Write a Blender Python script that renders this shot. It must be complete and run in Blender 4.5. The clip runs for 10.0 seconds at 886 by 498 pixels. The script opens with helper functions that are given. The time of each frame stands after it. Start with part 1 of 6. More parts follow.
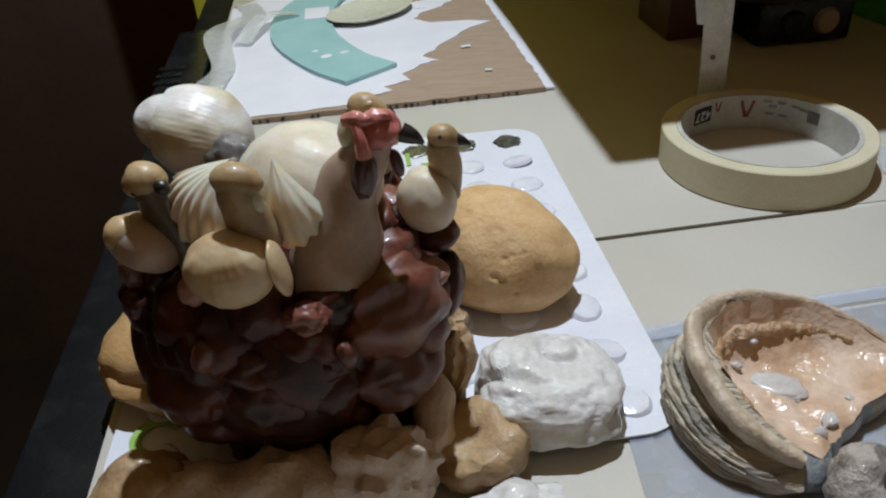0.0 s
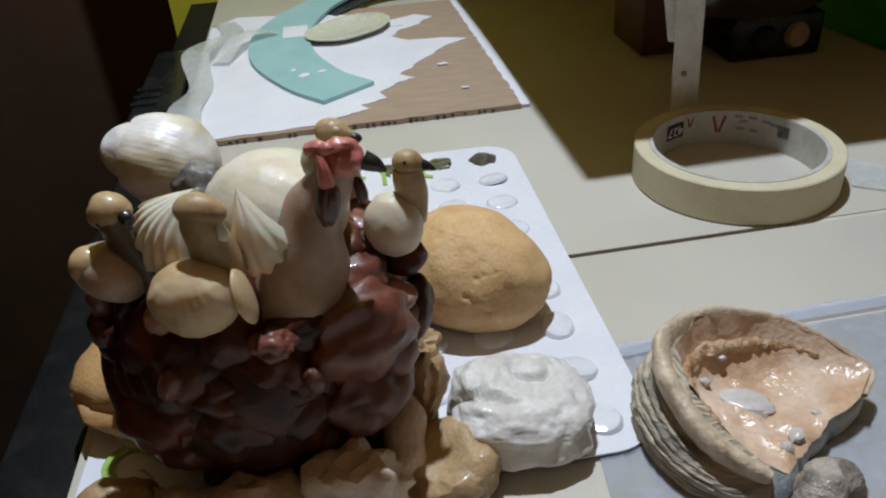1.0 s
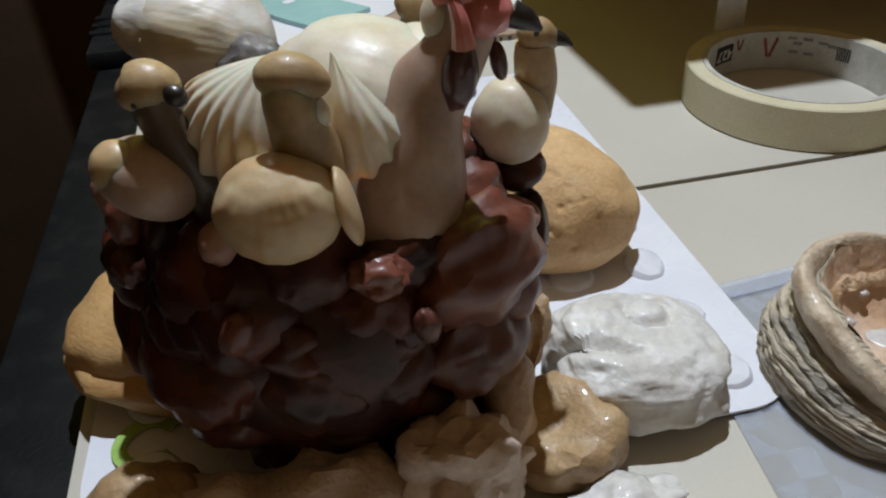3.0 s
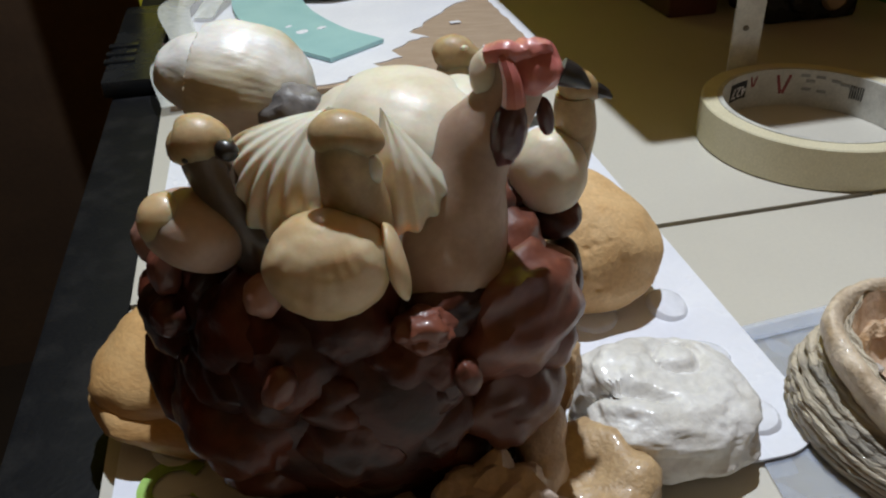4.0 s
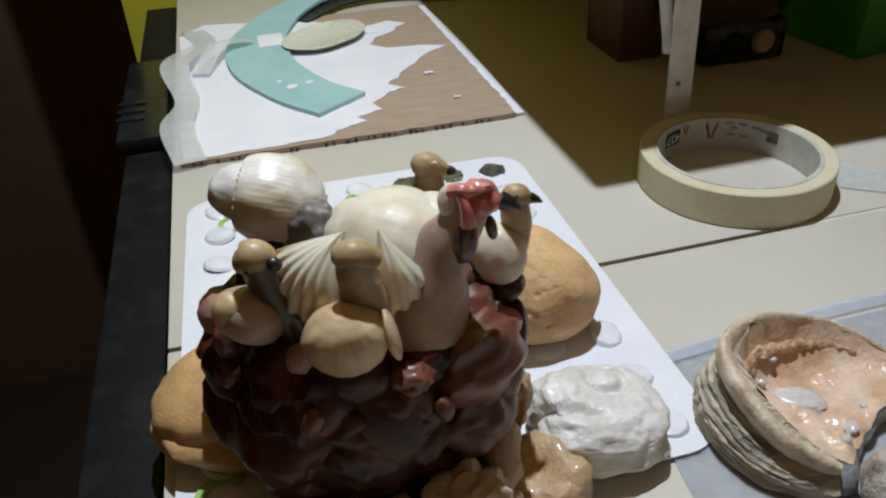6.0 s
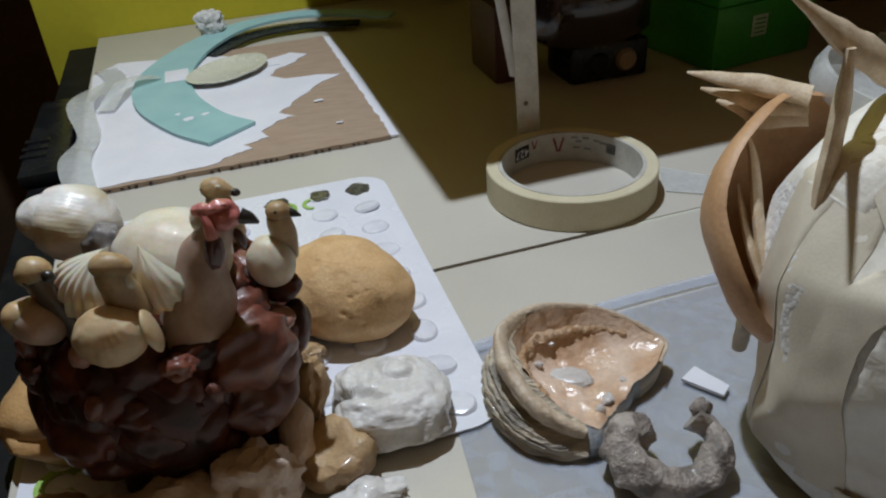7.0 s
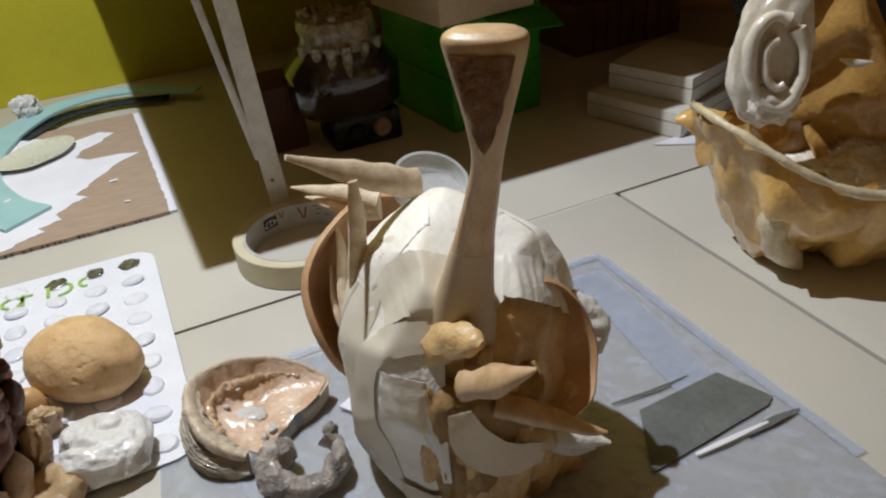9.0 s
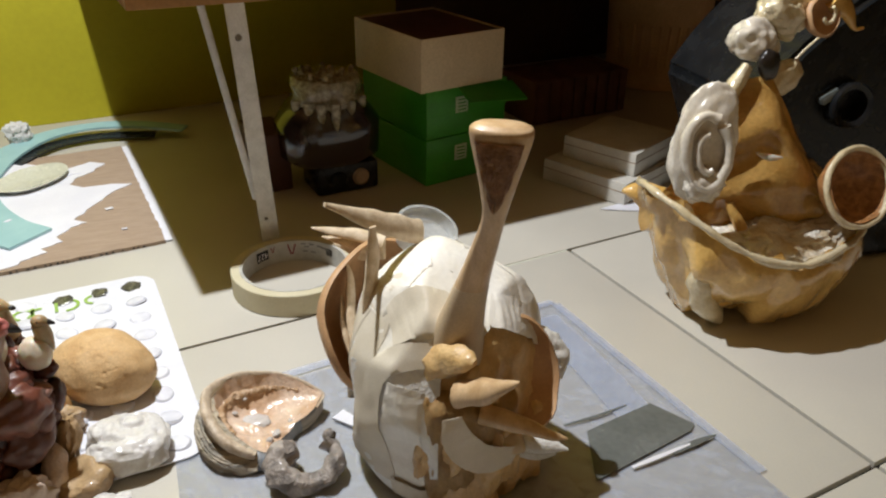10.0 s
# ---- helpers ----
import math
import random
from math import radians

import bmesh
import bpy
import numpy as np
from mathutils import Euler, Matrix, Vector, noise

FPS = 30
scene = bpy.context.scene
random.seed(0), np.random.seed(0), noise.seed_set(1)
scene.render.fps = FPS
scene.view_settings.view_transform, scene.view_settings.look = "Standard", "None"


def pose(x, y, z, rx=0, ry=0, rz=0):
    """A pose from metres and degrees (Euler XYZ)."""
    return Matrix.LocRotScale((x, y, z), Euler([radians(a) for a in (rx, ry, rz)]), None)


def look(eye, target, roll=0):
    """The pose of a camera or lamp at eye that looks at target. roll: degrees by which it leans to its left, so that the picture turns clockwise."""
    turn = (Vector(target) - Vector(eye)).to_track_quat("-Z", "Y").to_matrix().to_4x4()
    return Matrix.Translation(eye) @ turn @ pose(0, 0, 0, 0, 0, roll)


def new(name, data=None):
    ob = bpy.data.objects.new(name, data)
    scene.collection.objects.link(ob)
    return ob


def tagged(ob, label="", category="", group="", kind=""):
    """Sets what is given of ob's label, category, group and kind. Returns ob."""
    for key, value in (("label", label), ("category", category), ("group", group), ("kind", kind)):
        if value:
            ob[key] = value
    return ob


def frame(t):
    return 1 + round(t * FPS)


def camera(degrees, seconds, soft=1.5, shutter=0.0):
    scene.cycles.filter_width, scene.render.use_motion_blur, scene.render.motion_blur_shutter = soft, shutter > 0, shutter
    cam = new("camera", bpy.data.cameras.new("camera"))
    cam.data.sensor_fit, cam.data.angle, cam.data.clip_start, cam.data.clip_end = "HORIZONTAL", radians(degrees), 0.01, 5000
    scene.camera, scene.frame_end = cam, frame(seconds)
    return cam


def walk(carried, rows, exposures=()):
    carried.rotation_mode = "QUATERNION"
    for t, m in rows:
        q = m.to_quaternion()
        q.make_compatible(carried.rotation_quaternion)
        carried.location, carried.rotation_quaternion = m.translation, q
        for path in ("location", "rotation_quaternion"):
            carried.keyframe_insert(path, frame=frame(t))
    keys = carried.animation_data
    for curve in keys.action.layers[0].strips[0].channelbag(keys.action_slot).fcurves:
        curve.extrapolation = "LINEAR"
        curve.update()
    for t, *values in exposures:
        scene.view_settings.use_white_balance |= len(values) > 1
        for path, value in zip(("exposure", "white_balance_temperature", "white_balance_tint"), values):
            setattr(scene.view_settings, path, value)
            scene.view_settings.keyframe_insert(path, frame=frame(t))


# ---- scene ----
cam = camera(59.5, 10.0, soft=2.2, shutter=0.0)
PATH = [
    (0, (0.061, 0.064, 0.157), (-0.006, 1.739, -0.933), -3.9),
    (0.5, (0.062, 0.058, 0.163), (-0.044, 1.748, -0.902), -5.1),
    (1, (0.066, 0.064, 0.16), (0.032, 1.755, -0.907), -4.1),
    (1.5, (0.05, 0.062, 0.165), (0.0, 1.751, -0.905), -3.5),
    (2, (0.038, 0.067, 0.161), (0.079, 1.704, -0.988), -2.5),
    (2.5, (0.037, 0.084, 0.143), (0.2, 1.723, -0.991), -1.8),
    (3, (0.031, 0.095, 0.13), (0.138, 1.733, -1.013), -2.3),
    (3.2, (0.027, 0.098, 0.128), (0.117, 1.731, -1.023), -2.1),
    (4.3, (0.022, 0.099, 0.1355), (0.185, 1.77, -0.95), -0.7),
    (4.5, (0.019, 0.107, 0.133), (0.235, 1.742, -1.0), -0.5),
    (5, (0.016, 0.112, 0.127), (0.214, 1.738, -1.021), -0.8),
    (5.2, (0.0172, 0.1055, 0.1325), (0.207, 1.743, -1.0), -0.3),
    (6.3, (0.031, 0.051, 0.183), (0.203, 1.745, -0.867), -3.4),
    (6.5, (0.045, 0.043, 0.184), (0.242, 1.762, -0.819), -3.3),
    (7, (0.077, 0.026, 0.187), (0.291, 1.71, -0.872), -4.3),
    (7.5, (0.108, 0.017, 0.189), (0.373, 1.688, -0.877), -5.4),
    (8, (0.142, 0.013, 0.183), (0.529, 1.677, -0.857), -3.8),
    (8.5, (0.159, -0.007, 0.201), (0.554, 1.676, -0.806), -5.0),
    (9, (0.166, -0.057, 0.242), (0.589, 1.6, -0.794), -5.3),
    (9.5, (0.144, -0.104, 0.275), (0.737, 1.575, -0.635), -1.9),
    (10, (0.124, -0.104, 0.273), (0.731, 1.556, -0.664), 1.0),
]
walk(cam, [(t, look(eye, target, roll)) for t, eye, target, roll in PATH],
     exposures=[(0.0, -0.02, 6400, 10), (3.0, 0.0, 6500, 10), (4.5, 0.12, 6600, 10), (5.2, 0.1, 6600, 10), (6.5, -0.08, 6500, 10), (7.0, -0.25, 6400, 10), (7.5, -0.22, 6450, 10), (8.0, -0.1, 6500, 10), (9.0, 0.2, 6800, 12), (9.5, 0.44, 7150, 12), (10.0, 0.48, 7150, 12)])

# ---- light ----
world = bpy.data.worlds.new("dim_room")
scene.world = world
world.use_nodes = True
world.node_tree.nodes["Background"].inputs["Color"].default_value = (1.0, 0.62, 0.24, 1)
world.node_tree.nodes["Background"].inputs["Strength"].default_value = 0.21
bulb = bpy.data.lights.new("bulb", "POINT")
bulb.energy, bulb.color, bulb.shadow_soft_size = 16.0, (0.87, 0.968, 1.10), 0.007
bulb_ob = new("bulb", bulb)
bulb_ob.location = (0.0660, 0.367, 0.66)

# ---- materials ----


def node_mat(name, color, color2=None, rough=0.5, metal=0.0, scale=120.0, fine=900.0, mix=(0.35, 0.65), bump=0.15, depth=0.0006,
             coat=0.0, sss=0.0, rnd=0.0, spec=0.5, stretch=(1, 1, 1), rough_var=0.12, grain=0.30, sss_col=(1.0, 0.45, 0.25)):
    """A surface with stains at a large scale, grain at a small one, and fine relief."""
    m = bpy.data.materials.new(name)
    m.use_nodes = True
    nt = m.node_tree
    n, l = nt.nodes, nt.links
    b = n["Principled BSDF"]
    tc = n.new("ShaderNodeTexCoord")
    mp = n.new("ShaderNodeMapping")
    mp.inputs["Scale"].default_value = stretch
    l.new(tc.outputs["Object"], mp.inputs["Vector"])
    big = n.new("ShaderNodeTexNoise")
    big.inputs["Scale"].default_value, big.inputs["Detail"].default_value = scale, 5
    small = n.new("ShaderNodeTexNoise")
    small.inputs["Scale"].default_value, small.inputs["Detail"].default_value = fine, 3
    l.new(mp.outputs[0], big.inputs["Vector"])
    l.new(mp.outputs[0], small.inputs["Vector"])
    ramp = n.new("ShaderNodeMapRange")
    ramp.inputs["From Min"].default_value, ramp.inputs["From Max"].default_value = mix
    l.new(big.outputs["Fac"], ramp.inputs["Value"])
    c = n.new("ShaderNodeMix")
    c.data_type = "RGBA"
    c2 = color2 or tuple(v * 0.75 for v in color)
    c.inputs["A"].default_value, c.inputs["B"].default_value = (*color, 1), (*c2, 1)
    l.new(ramp.outputs[0], c.inputs["Factor"])
    g = n.new("ShaderNodeMix")
    g.data_type, g.blend_type = "RGBA", "MULTIPLY"
    g.inputs["Factor"].default_value = grain
    l.new(c.outputs["Result"], g.inputs["A"])
    gr = n.new("ShaderNodeMapRange")
    gr.inputs["From Min"].default_value, gr.inputs["From Max"].default_value = 0.3, 0.7
    gr.inputs["To Min"].default_value, gr.inputs["To Max"].default_value = 0.6, 1.15
    l.new(small.outputs["Fac"], gr.inputs["Value"])
    l.new(gr.outputs[0], g.inputs["B"])
    out = g.outputs["Result"]
    if rnd:
        oi = n.new("ShaderNodeObjectInfo")
        rr = n.new("ShaderNodeMapRange")
        rr.inputs["To Min"].default_value, rr.inputs["To Max"].default_value = 1 - rnd, 1 + rnd
        l.new(oi.outputs["Random"], rr.inputs["Value"])
        mm = n.new("ShaderNodeMix")
        mm.data_type, mm.blend_type = "RGBA", "MULTIPLY"
        mm.inputs["Factor"].default_value = 1.0
        l.new(out, mm.inputs["A"])
        l.new(rr.outputs[0], mm.inputs["B"])
        out = mm.outputs["Result"]
    l.new(out, b.inputs["Base Color"])
    ro = n.new("ShaderNodeMapRange")
    ro.inputs["To Min"].default_value, ro.inputs["To Max"].default_value = max(0.02, rough - rough_var), min(1, rough + rough_var)
    l.new(big.outputs["Fac"], ro.inputs["Value"])
    l.new(ro.outputs[0], b.inputs["Roughness"])
    b.inputs["Metallic"].default_value = metal
    b.inputs["Specular IOR Level"].default_value = spec
    b.inputs["Coat Weight"].default_value = coat
    b.inputs["Coat Roughness"].default_value = 0.08
    if sss:
        b.inputs["Subsurface Weight"].default_value = sss
        b.inputs["Subsurface Radius"].default_value = sss_col
        b.inputs["Subsurface Scale"].default_value = 0.003
    if bump:
        add = n.new("ShaderNodeMath")
        add.operation = "ADD"
        l.new(big.outputs["Fac"], add.inputs[0])
        l.new(small.outputs["Fac"], add.inputs[1])
        bp = n.new("ShaderNodeBump")
        bp.inputs["Strength"].default_value, bp.inputs["Distance"].default_value = bump, depth
        l.new(add.outputs[0], bp.inputs["Height"])
        l.new(bp.outputs[0], b.inputs["Normal"])
    return m


def clear_mat(name, color=(1, 1, 1), alpha=0.3, rough=0.12, bump=0.3, scale=90.0):
    """Thin clear film: mostly see-through, a little milky, glossy and creased."""
    m = node_mat(name, color, tuple(v * 0.9 for v in color), rough=rough, scale=scale, fine=400, bump=bump, depth=0.0008, rough_var=0.05)
    m.node_tree.nodes["Principled BSDF"].inputs["Alpha"].default_value = alpha
    return m


TILE = node_mat("glazed_tile", (0.60, 0.57, 0.49), (0.54, 0.51, 0.44), rough=0.33, scale=9, fine=700, bump=0.0, rnd=0.03, grain=0.07)
GROUT = node_mat("dark_grout", (0.05, 0.045, 0.035), (0.12, 0.10, 0.08), rough=0.9, scale=80, fine=900, bump=0.4)
RAIL = node_mat("black_rail", (0.0065, 0.0068, 0.008), (0.014, 0.0135, 0.014), rough=0.6, scale=70, fine=700, bump=0.3, spec=0.12, mix=(0.5, 0.7))
# tint chosen for the warm fill that unseen surfaces throw back
BOUNCE = node_mat("warm_bounce_paint", (0.40, 0.235, 0.085), (0.36, 0.21, 0.075), rough=0.85, scale=4, fine=90, bump=0.05)
FLOOR = node_mat("brown_floor", (0.036, 0.021, 0.010), (0.026, 0.016, 0.008), rough=0.7, scale=6, fine=60, bump=0.1)
WALL = node_mat("yellow_green_wall", (0.46, 0.41, 0.015), (0.40, 0.35, 0.012), rough=0.75, scale=7, fine=160, bump=0.2, depth=0.001, grain=0.12)
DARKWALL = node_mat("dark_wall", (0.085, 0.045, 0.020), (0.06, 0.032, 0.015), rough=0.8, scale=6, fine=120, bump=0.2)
SHELF = node_mat("white_laminate", (0.78, 0.77, 0.74), (0.72, 0.71, 0.68), rough=0.4, scale=30, fine=300, bump=0.03, grain=0.08)
CHIPBOARD = node_mat("bare_chipboard", (0.48, 0.25, 0.085), (0.40, 0.20, 0.065), rough=0.75, scale=60, fine=420, bump=0.3, grain=0.35)
STEEL = node_mat("white_painted_steel", (0.74, 0.72, 0.66), (0.62, 0.60, 0.54), rough=0.4, scale=120, fine=900, bump=0.08)
SCREW = node_mat("dull_screw", (0.22, 0.19, 0.15), rough=0.45, metal=0.8, scale=400, fine=2000)
CARD = node_mat("corrugated_card", (0.42, 0.31, 0.22), (0.36, 0.26, 0.18), rough=0.9, scale=60, fine=900, bump=0.25, stretch=(1, 6, 1))
PAPER = node_mat("white_card_face", (0.80, 0.80, 0.84), (0.74, 0.74, 0.79), rough=0.6, scale=30, fine=500, bump=0.06, grain=0.08)
FOAM = node_mat("pale_blue_foam", (0.34, 0.56, 0.55), (0.29, 0.50, 0.50), rough=0.6, scale=40, fine=1200, bump=0.12, grain=0.12)
OVAL = node_mat("cream_enamel", (0.66, 0.66, 0.55), (0.60, 0.60, 0.48), rough=0.25, scale=50, fine=400, bump=0.03)
MASK_TAPE = node_mat("crepe_tape", (0.66, 0.60, 0.42), (0.60, 0.54, 0.36), rough=0.7, scale=60, fine=1500, bump=0.12)
CORE = node_mat("core_paper", (0.56, 0.54, 0.48), (0.46, 0.44, 0.39), rough=0.6, scale=120, fine=900, bump=0.1)
# black of the print, and of the shadow dashes at the card's edge
INK_AND_SHADE = node_mat("black_ink_and_shade", (0.015, 0.014, 0.013), rough=0.5, scale=300, bump=0)
REDINK = node_mat("dull_red_ink", (0.30, 0.05, 0.05), rough=0.6, scale=300, bump=0)
GREENINK = node_mat("green_ink", (0.30, 0.50, 0.10), (0.36, 0.55, 0.14), rough=0.4, scale=200, bump=0)
GREYINK = node_mat("grey_ink", (0.30, 0.29, 0.27), rough=0.6, scale=200, bump=0)
BLISTER = node_mat("white_blister_card", (0.80, 0.81, 0.86), (0.74, 0.75, 0.81), rough=0.28, scale=40, fine=500, bump=0.06, grain=0.06)
POCKET = node_mat("white_blister_pocket", (0.78, 0.79, 0.84), (0.68, 0.69, 0.74), rough=0.16, scale=200, fine=900, bump=0.1, grain=0.06)
FOIL = node_mat("crushed_foil", (0.30, 0.30, 0.28), (0.12, 0.12, 0.11), rough=0.3, metal=0.7, scale=260, fine=900, bump=0.5)
FILM = clear_mat("clear_film", (0.60, 0.67, 0.82), 0.32, 0.12, 0.3, 60)
GREYFILM = node_mat("grey_film", (0.12, 0.13, 0.12), (0.16, 0.17, 0.16), rough=0.25, scale=40, fine=300, bump=0.1)
CLEAR = clear_mat("clear_plastic", (0.8, 0.82, 0.8), 0.4, 0.1, 0.2, 120)
ORANGE = node_mat("ochre_stone", (0.68, 0.45, 0.22), (0.58, 0.35, 0.15), rough=0.75, scale=120, fine=900, bump=0.32, depth=0.0010)
ORANGE2 = node_mat("orange_shell", (0.66, 0.42, 0.19), (0.52, 0.29, 0.11), rough=0.5, scale=60, fine=600, bump=0.3, stretch=(1, 1, 3))
WHITESTONE = node_mat("lacquered_white_stone", (0.74, 0.72, 0.69), (0.62, 0.59, 0.54), rough=0.48, scale=110, fine=520, bump=0.40, depth=0.0009, coat=0.4, mix=(0.42, 0.66))
NACRE = node_mat("nacre", (0.78, 0.60, 0.46), (0.62, 0.40, 0.25), rough=0.22, scale=80, fine=500, bump=0.45, depth=0.0012, coat=0.6)
PEARL = node_mat("white_pearl", (0.68, 0.66, 0.62), (0.56, 0.50, 0.46), rough=0.25, scale=90, fine=500, bump=0.2, coat=0.5)
OYSTER = node_mat("oyster_outside", (0.56, 0.48, 0.36), (0.20, 0.18, 0.15), rough=0.6, scale=70, fine=420, bump=0.8, depth=0.0018, mix=(0.46, 0.66), coat=0.15, stretch=(0.6, 0.6, 4))
OYSTERRIM = node_mat("cream_oyster_rim", (0.66, 0.54, 0.40), (0.46, 0.34, 0.22), rough=0.5, scale=160, fine=700, bump=0.5, depth=0.001, mix=(0.45, 0.68), coat=0.15)
# blue-grey nacre, with the front's shade mixed into the colour
OYSTERFRONT = node_mat("shaded_blue_grey_oyster_break", (0.20, 0.22, 0.24), (0.40, 0.38, 0.34), rough=0.4, scale=120, fine=600, bump=0.5, depth=0.001, mix=(0.45, 0.7), coat=0.4)
CRUST = node_mat("brown_oyster_crust", (0.46, 0.27, 0.13), (0.62, 0.43, 0.27), rough=0.5, scale=260, fine=900, bump=0.8, depth=0.0012, mix=(0.4, 0.6), coat=0.3)
CORAL = node_mat("grey_coral", (0.44, 0.38, 0.33), (0.17, 0.145, 0.125), rough=0.5, scale=140, fine=700, bump=0.7, depth=0.0014, mix=(0.4, 0.62), coat=0.3)
BROWN = node_mat("varnished_brown_shell", (0.086, 0.019, 0.008), (0.030, 0.007, 0.004), rough=0.44, scale=110, fine=600, bump=0.25, coat=0.16, rnd=0.40, depth=0.0010, mix=(0.40, 0.62), spec=0.3)
# for red shells, and for brown ones lightened on the lit side
REDBROWN = node_mat("varnished_red_and_lit_shell", (0.165, 0.052, 0.030), (0.095, 0.028, 0.017), rough=0.46, scale=120, fine=600, bump=0.2, coat=0.20, rnd=0.2)
PINKBROWN = node_mat("pinkish_shell", (0.38, 0.20, 0.15), (0.29, 0.14, 0.10), rough=0.45, scale=110, fine=600, bump=0.15, coat=0.16)
CREAM = node_mat("cream_shell", (0.66, 0.52, 0.33), (0.52, 0.36, 0.19), mix=(0.42, 0.60), rough=0.40, scale=90, fine=900, bump=0.06, coat=0.16, sss=0.5, grain=0.12)
IVORY = node_mat("ivory_shell", (0.72, 0.66, 0.54), (0.62, 0.54, 0.40), mix=(0.42, 0.60), rough=0.45, scale=90, fine=900, bump=0.08, coat=0.06, sss=0.5, grain=0.12)
WHITE2 = node_mat("stained_white_shell", (0.78, 0.75, 0.70), (0.58, 0.50, 0.34), rough=0.40, scale=55, fine=700, bump=0.15, coat=0.16, sss=0.2, mix=(0.48, 0.62), grain=0.2, stretch=(0.6, 1, 1.6))
WHITE = node_mat("white_shell", (0.78, 0.75, 0.69), (0.68, 0.63, 0.54), rough=0.38, scale=80, fine=900, bump=0.08, coat=0.20, sss=0.5, grain=0.12)
HEN = node_mat("greyish_hen_shell", (0.46, 0.33, 0.25), (0.33, 0.22, 0.16), mix=(0.42, 0.60), rough=0.48, scale=80, fine=900, bump=0.1, coat=0.06, sss=0.5, grain=0.20)
GREYSHELL = node_mat("grey_shell", (0.10, 0.09, 0.085), (0.26, 0.235, 0.215), rough=0.5, scale=150, fine=800, bump=0.25)
COMB = node_mat("pink_red_paint", (0.62, 0.26, 0.22), (0.50, 0.15, 0.13), rough=0.35, scale=130, fine=800, bump=0.12, coat=0.3, sss=0.1)
WATTLE = node_mat("dark_red_paint", (0.085, 0.018, 0.018), (0.05, 0.012, 0.012), rough=0.35, scale=160, bump=0.15, coat=0.4)
BEAK = node_mat("black_beak_and_hollow_paint", (0.022, 0.018, 0.016), rough=0.35, scale=300, bump=0.1, coat=0.3)
TANHEAD = node_mat("tan_shell", (0.47, 0.34, 0.18), (0.32, 0.215, 0.10), mix=(0.42, 0.60), rough=0.48, scale=140, fine=900, bump=0.15, coat=0.10, sss=0.6)
DARKNECK = node_mat("dark_grey_brown_shell", (0.12, 0.085, 0.06), (0.07, 0.05, 0.036), rough=0.4, scale=140, fine=900, bump=0.15, coat=0.3)
FRAG = node_mat("pale_pink_shell_piece", (0.70, 0.57, 0.48), (0.54, 0.40, 0.31), rough=0.5, scale=130, fine=700, bump=0.5, depth=0.0012, coat=0.2)
TANFRAG = node_mat("tan_shell_piece", (0.50, 0.34, 0.18), (0.38, 0.24, 0.12), rough=0.5, scale=110, fine=700, bump=0.4, depth=0.001, coat=0.2)
BONE = node_mat("carved_bone", (0.64, 0.44, 0.25), (0.50, 0.315, 0.155), rough=0.40, scale=70, fine=600, bump=0.15, stretch=(3, 3, 0.6), coat=0.15)
BONEDARK = node_mat("pitted_bone", (0.52, 0.25, 0.09), (0.30, 0.125, 0.04), rough=0.4, scale=240, fine=900, bump=0.8, depth=0.0014, coat=0.25)
HUSK = node_mat("dry_brown_shell", (0.58, 0.345, 0.175), (0.46, 0.255, 0.12), rough=0.55, scale=60, fine=700, bump=0.2)
PALEWOOD = node_mat("pale_splinter", (0.72, 0.59, 0.42), (0.58, 0.44, 0.28), rough=0.6, scale=100, fine=600, bump=0.35, stretch=(2, 2, 2))
GOLD = node_mat("ochre_bone_lump", (0.72, 0.49, 0.23), (0.56, 0.34, 0.13), rough=0.45, scale=90, fine=600, bump=0.32, depth=0.0014, coat=0.2)
NECKTAPE = node_mat("tape_over_bone", (0.58, 0.44, 0.28), (0.52, 0.38, 0.23), rough=0.5, scale=60, fine=1300, bump=0.12)
STRIP2 = node_mat("yellowed_masking_strip", (0.72, 0.65, 0.52), (0.63, 0.56, 0.43), rough=0.5, scale=60, fine=1300, bump=0.1, grain=0.14)
STRIP = node_mat("white_masking_strip", (0.86, 0.83, 0.76), (0.78, 0.73, 0.62), rough=0.45, scale=45, fine=420, bump=0.22, depth=0.0012, grain=0.14)
PLASTERTAPE = node_mat("rough_white_plaster", (0.84, 0.83, 0.79), (0.74, 0.72, 0.66), rough=0.6, scale=70, fine=500, bump=0.5, depth=0.0014, grain=0.15)
PLASTER = node_mat("white_plaster", (0.76, 0.74, 0.68), (0.66, 0.63, 0.56), rough=0.6, scale=160, fine=900, bump=0.5, depth=0.001)
RESIN = node_mat("amber_resin_shell", (0.78, 0.49, 0.16), (0.60, 0.34, 0.09), rough=0.2, scale=55, fine=400, bump=0.4, depth=0.0015, coat=0.9)
PALERESIN = node_mat("pale_resin", (0.74, 0.64, 0.44), (0.62, 0.50, 0.30), rough=0.22, scale=80, fine=500, bump=0.45, depth=0.0014, coat=0.8)
WETSHELL = node_mat("wet_white_shell", (0.82, 0.76, 0.64), (0.70, 0.56, 0.36), rough=0.15, scale=110, fine=600, bump=0.7, depth=0.0018, coat=1.0, mix=(0.45, 0.62))
EARMAT = node_mat("white_lacquered_ear_shell", (0.76, 0.70, 0.60), (0.66, 0.58, 0.46), rough=0.22, scale=90, fine=500, bump=0.18, coat=0.9)
BLACKPLASTIC = node_mat("black_plastic", (0.009, 0.010, 0.011), (0.015, 0.016, 0.017), rough=0.26, scale=70, fine=900, bump=0.08, spec=0.3)
GREENBOX = node_mat("green_carton", (0.035, 0.30, 0.02), (0.03, 0.26, 0.016), rough=0.4, scale=30, fine=400, bump=0.05)
CREAMBOX = node_mat("cream_carton", (0.66, 0.54, 0.36), (0.60, 0.48, 0.31), rough=0.6, scale=30, fine=500, bump=0.06)
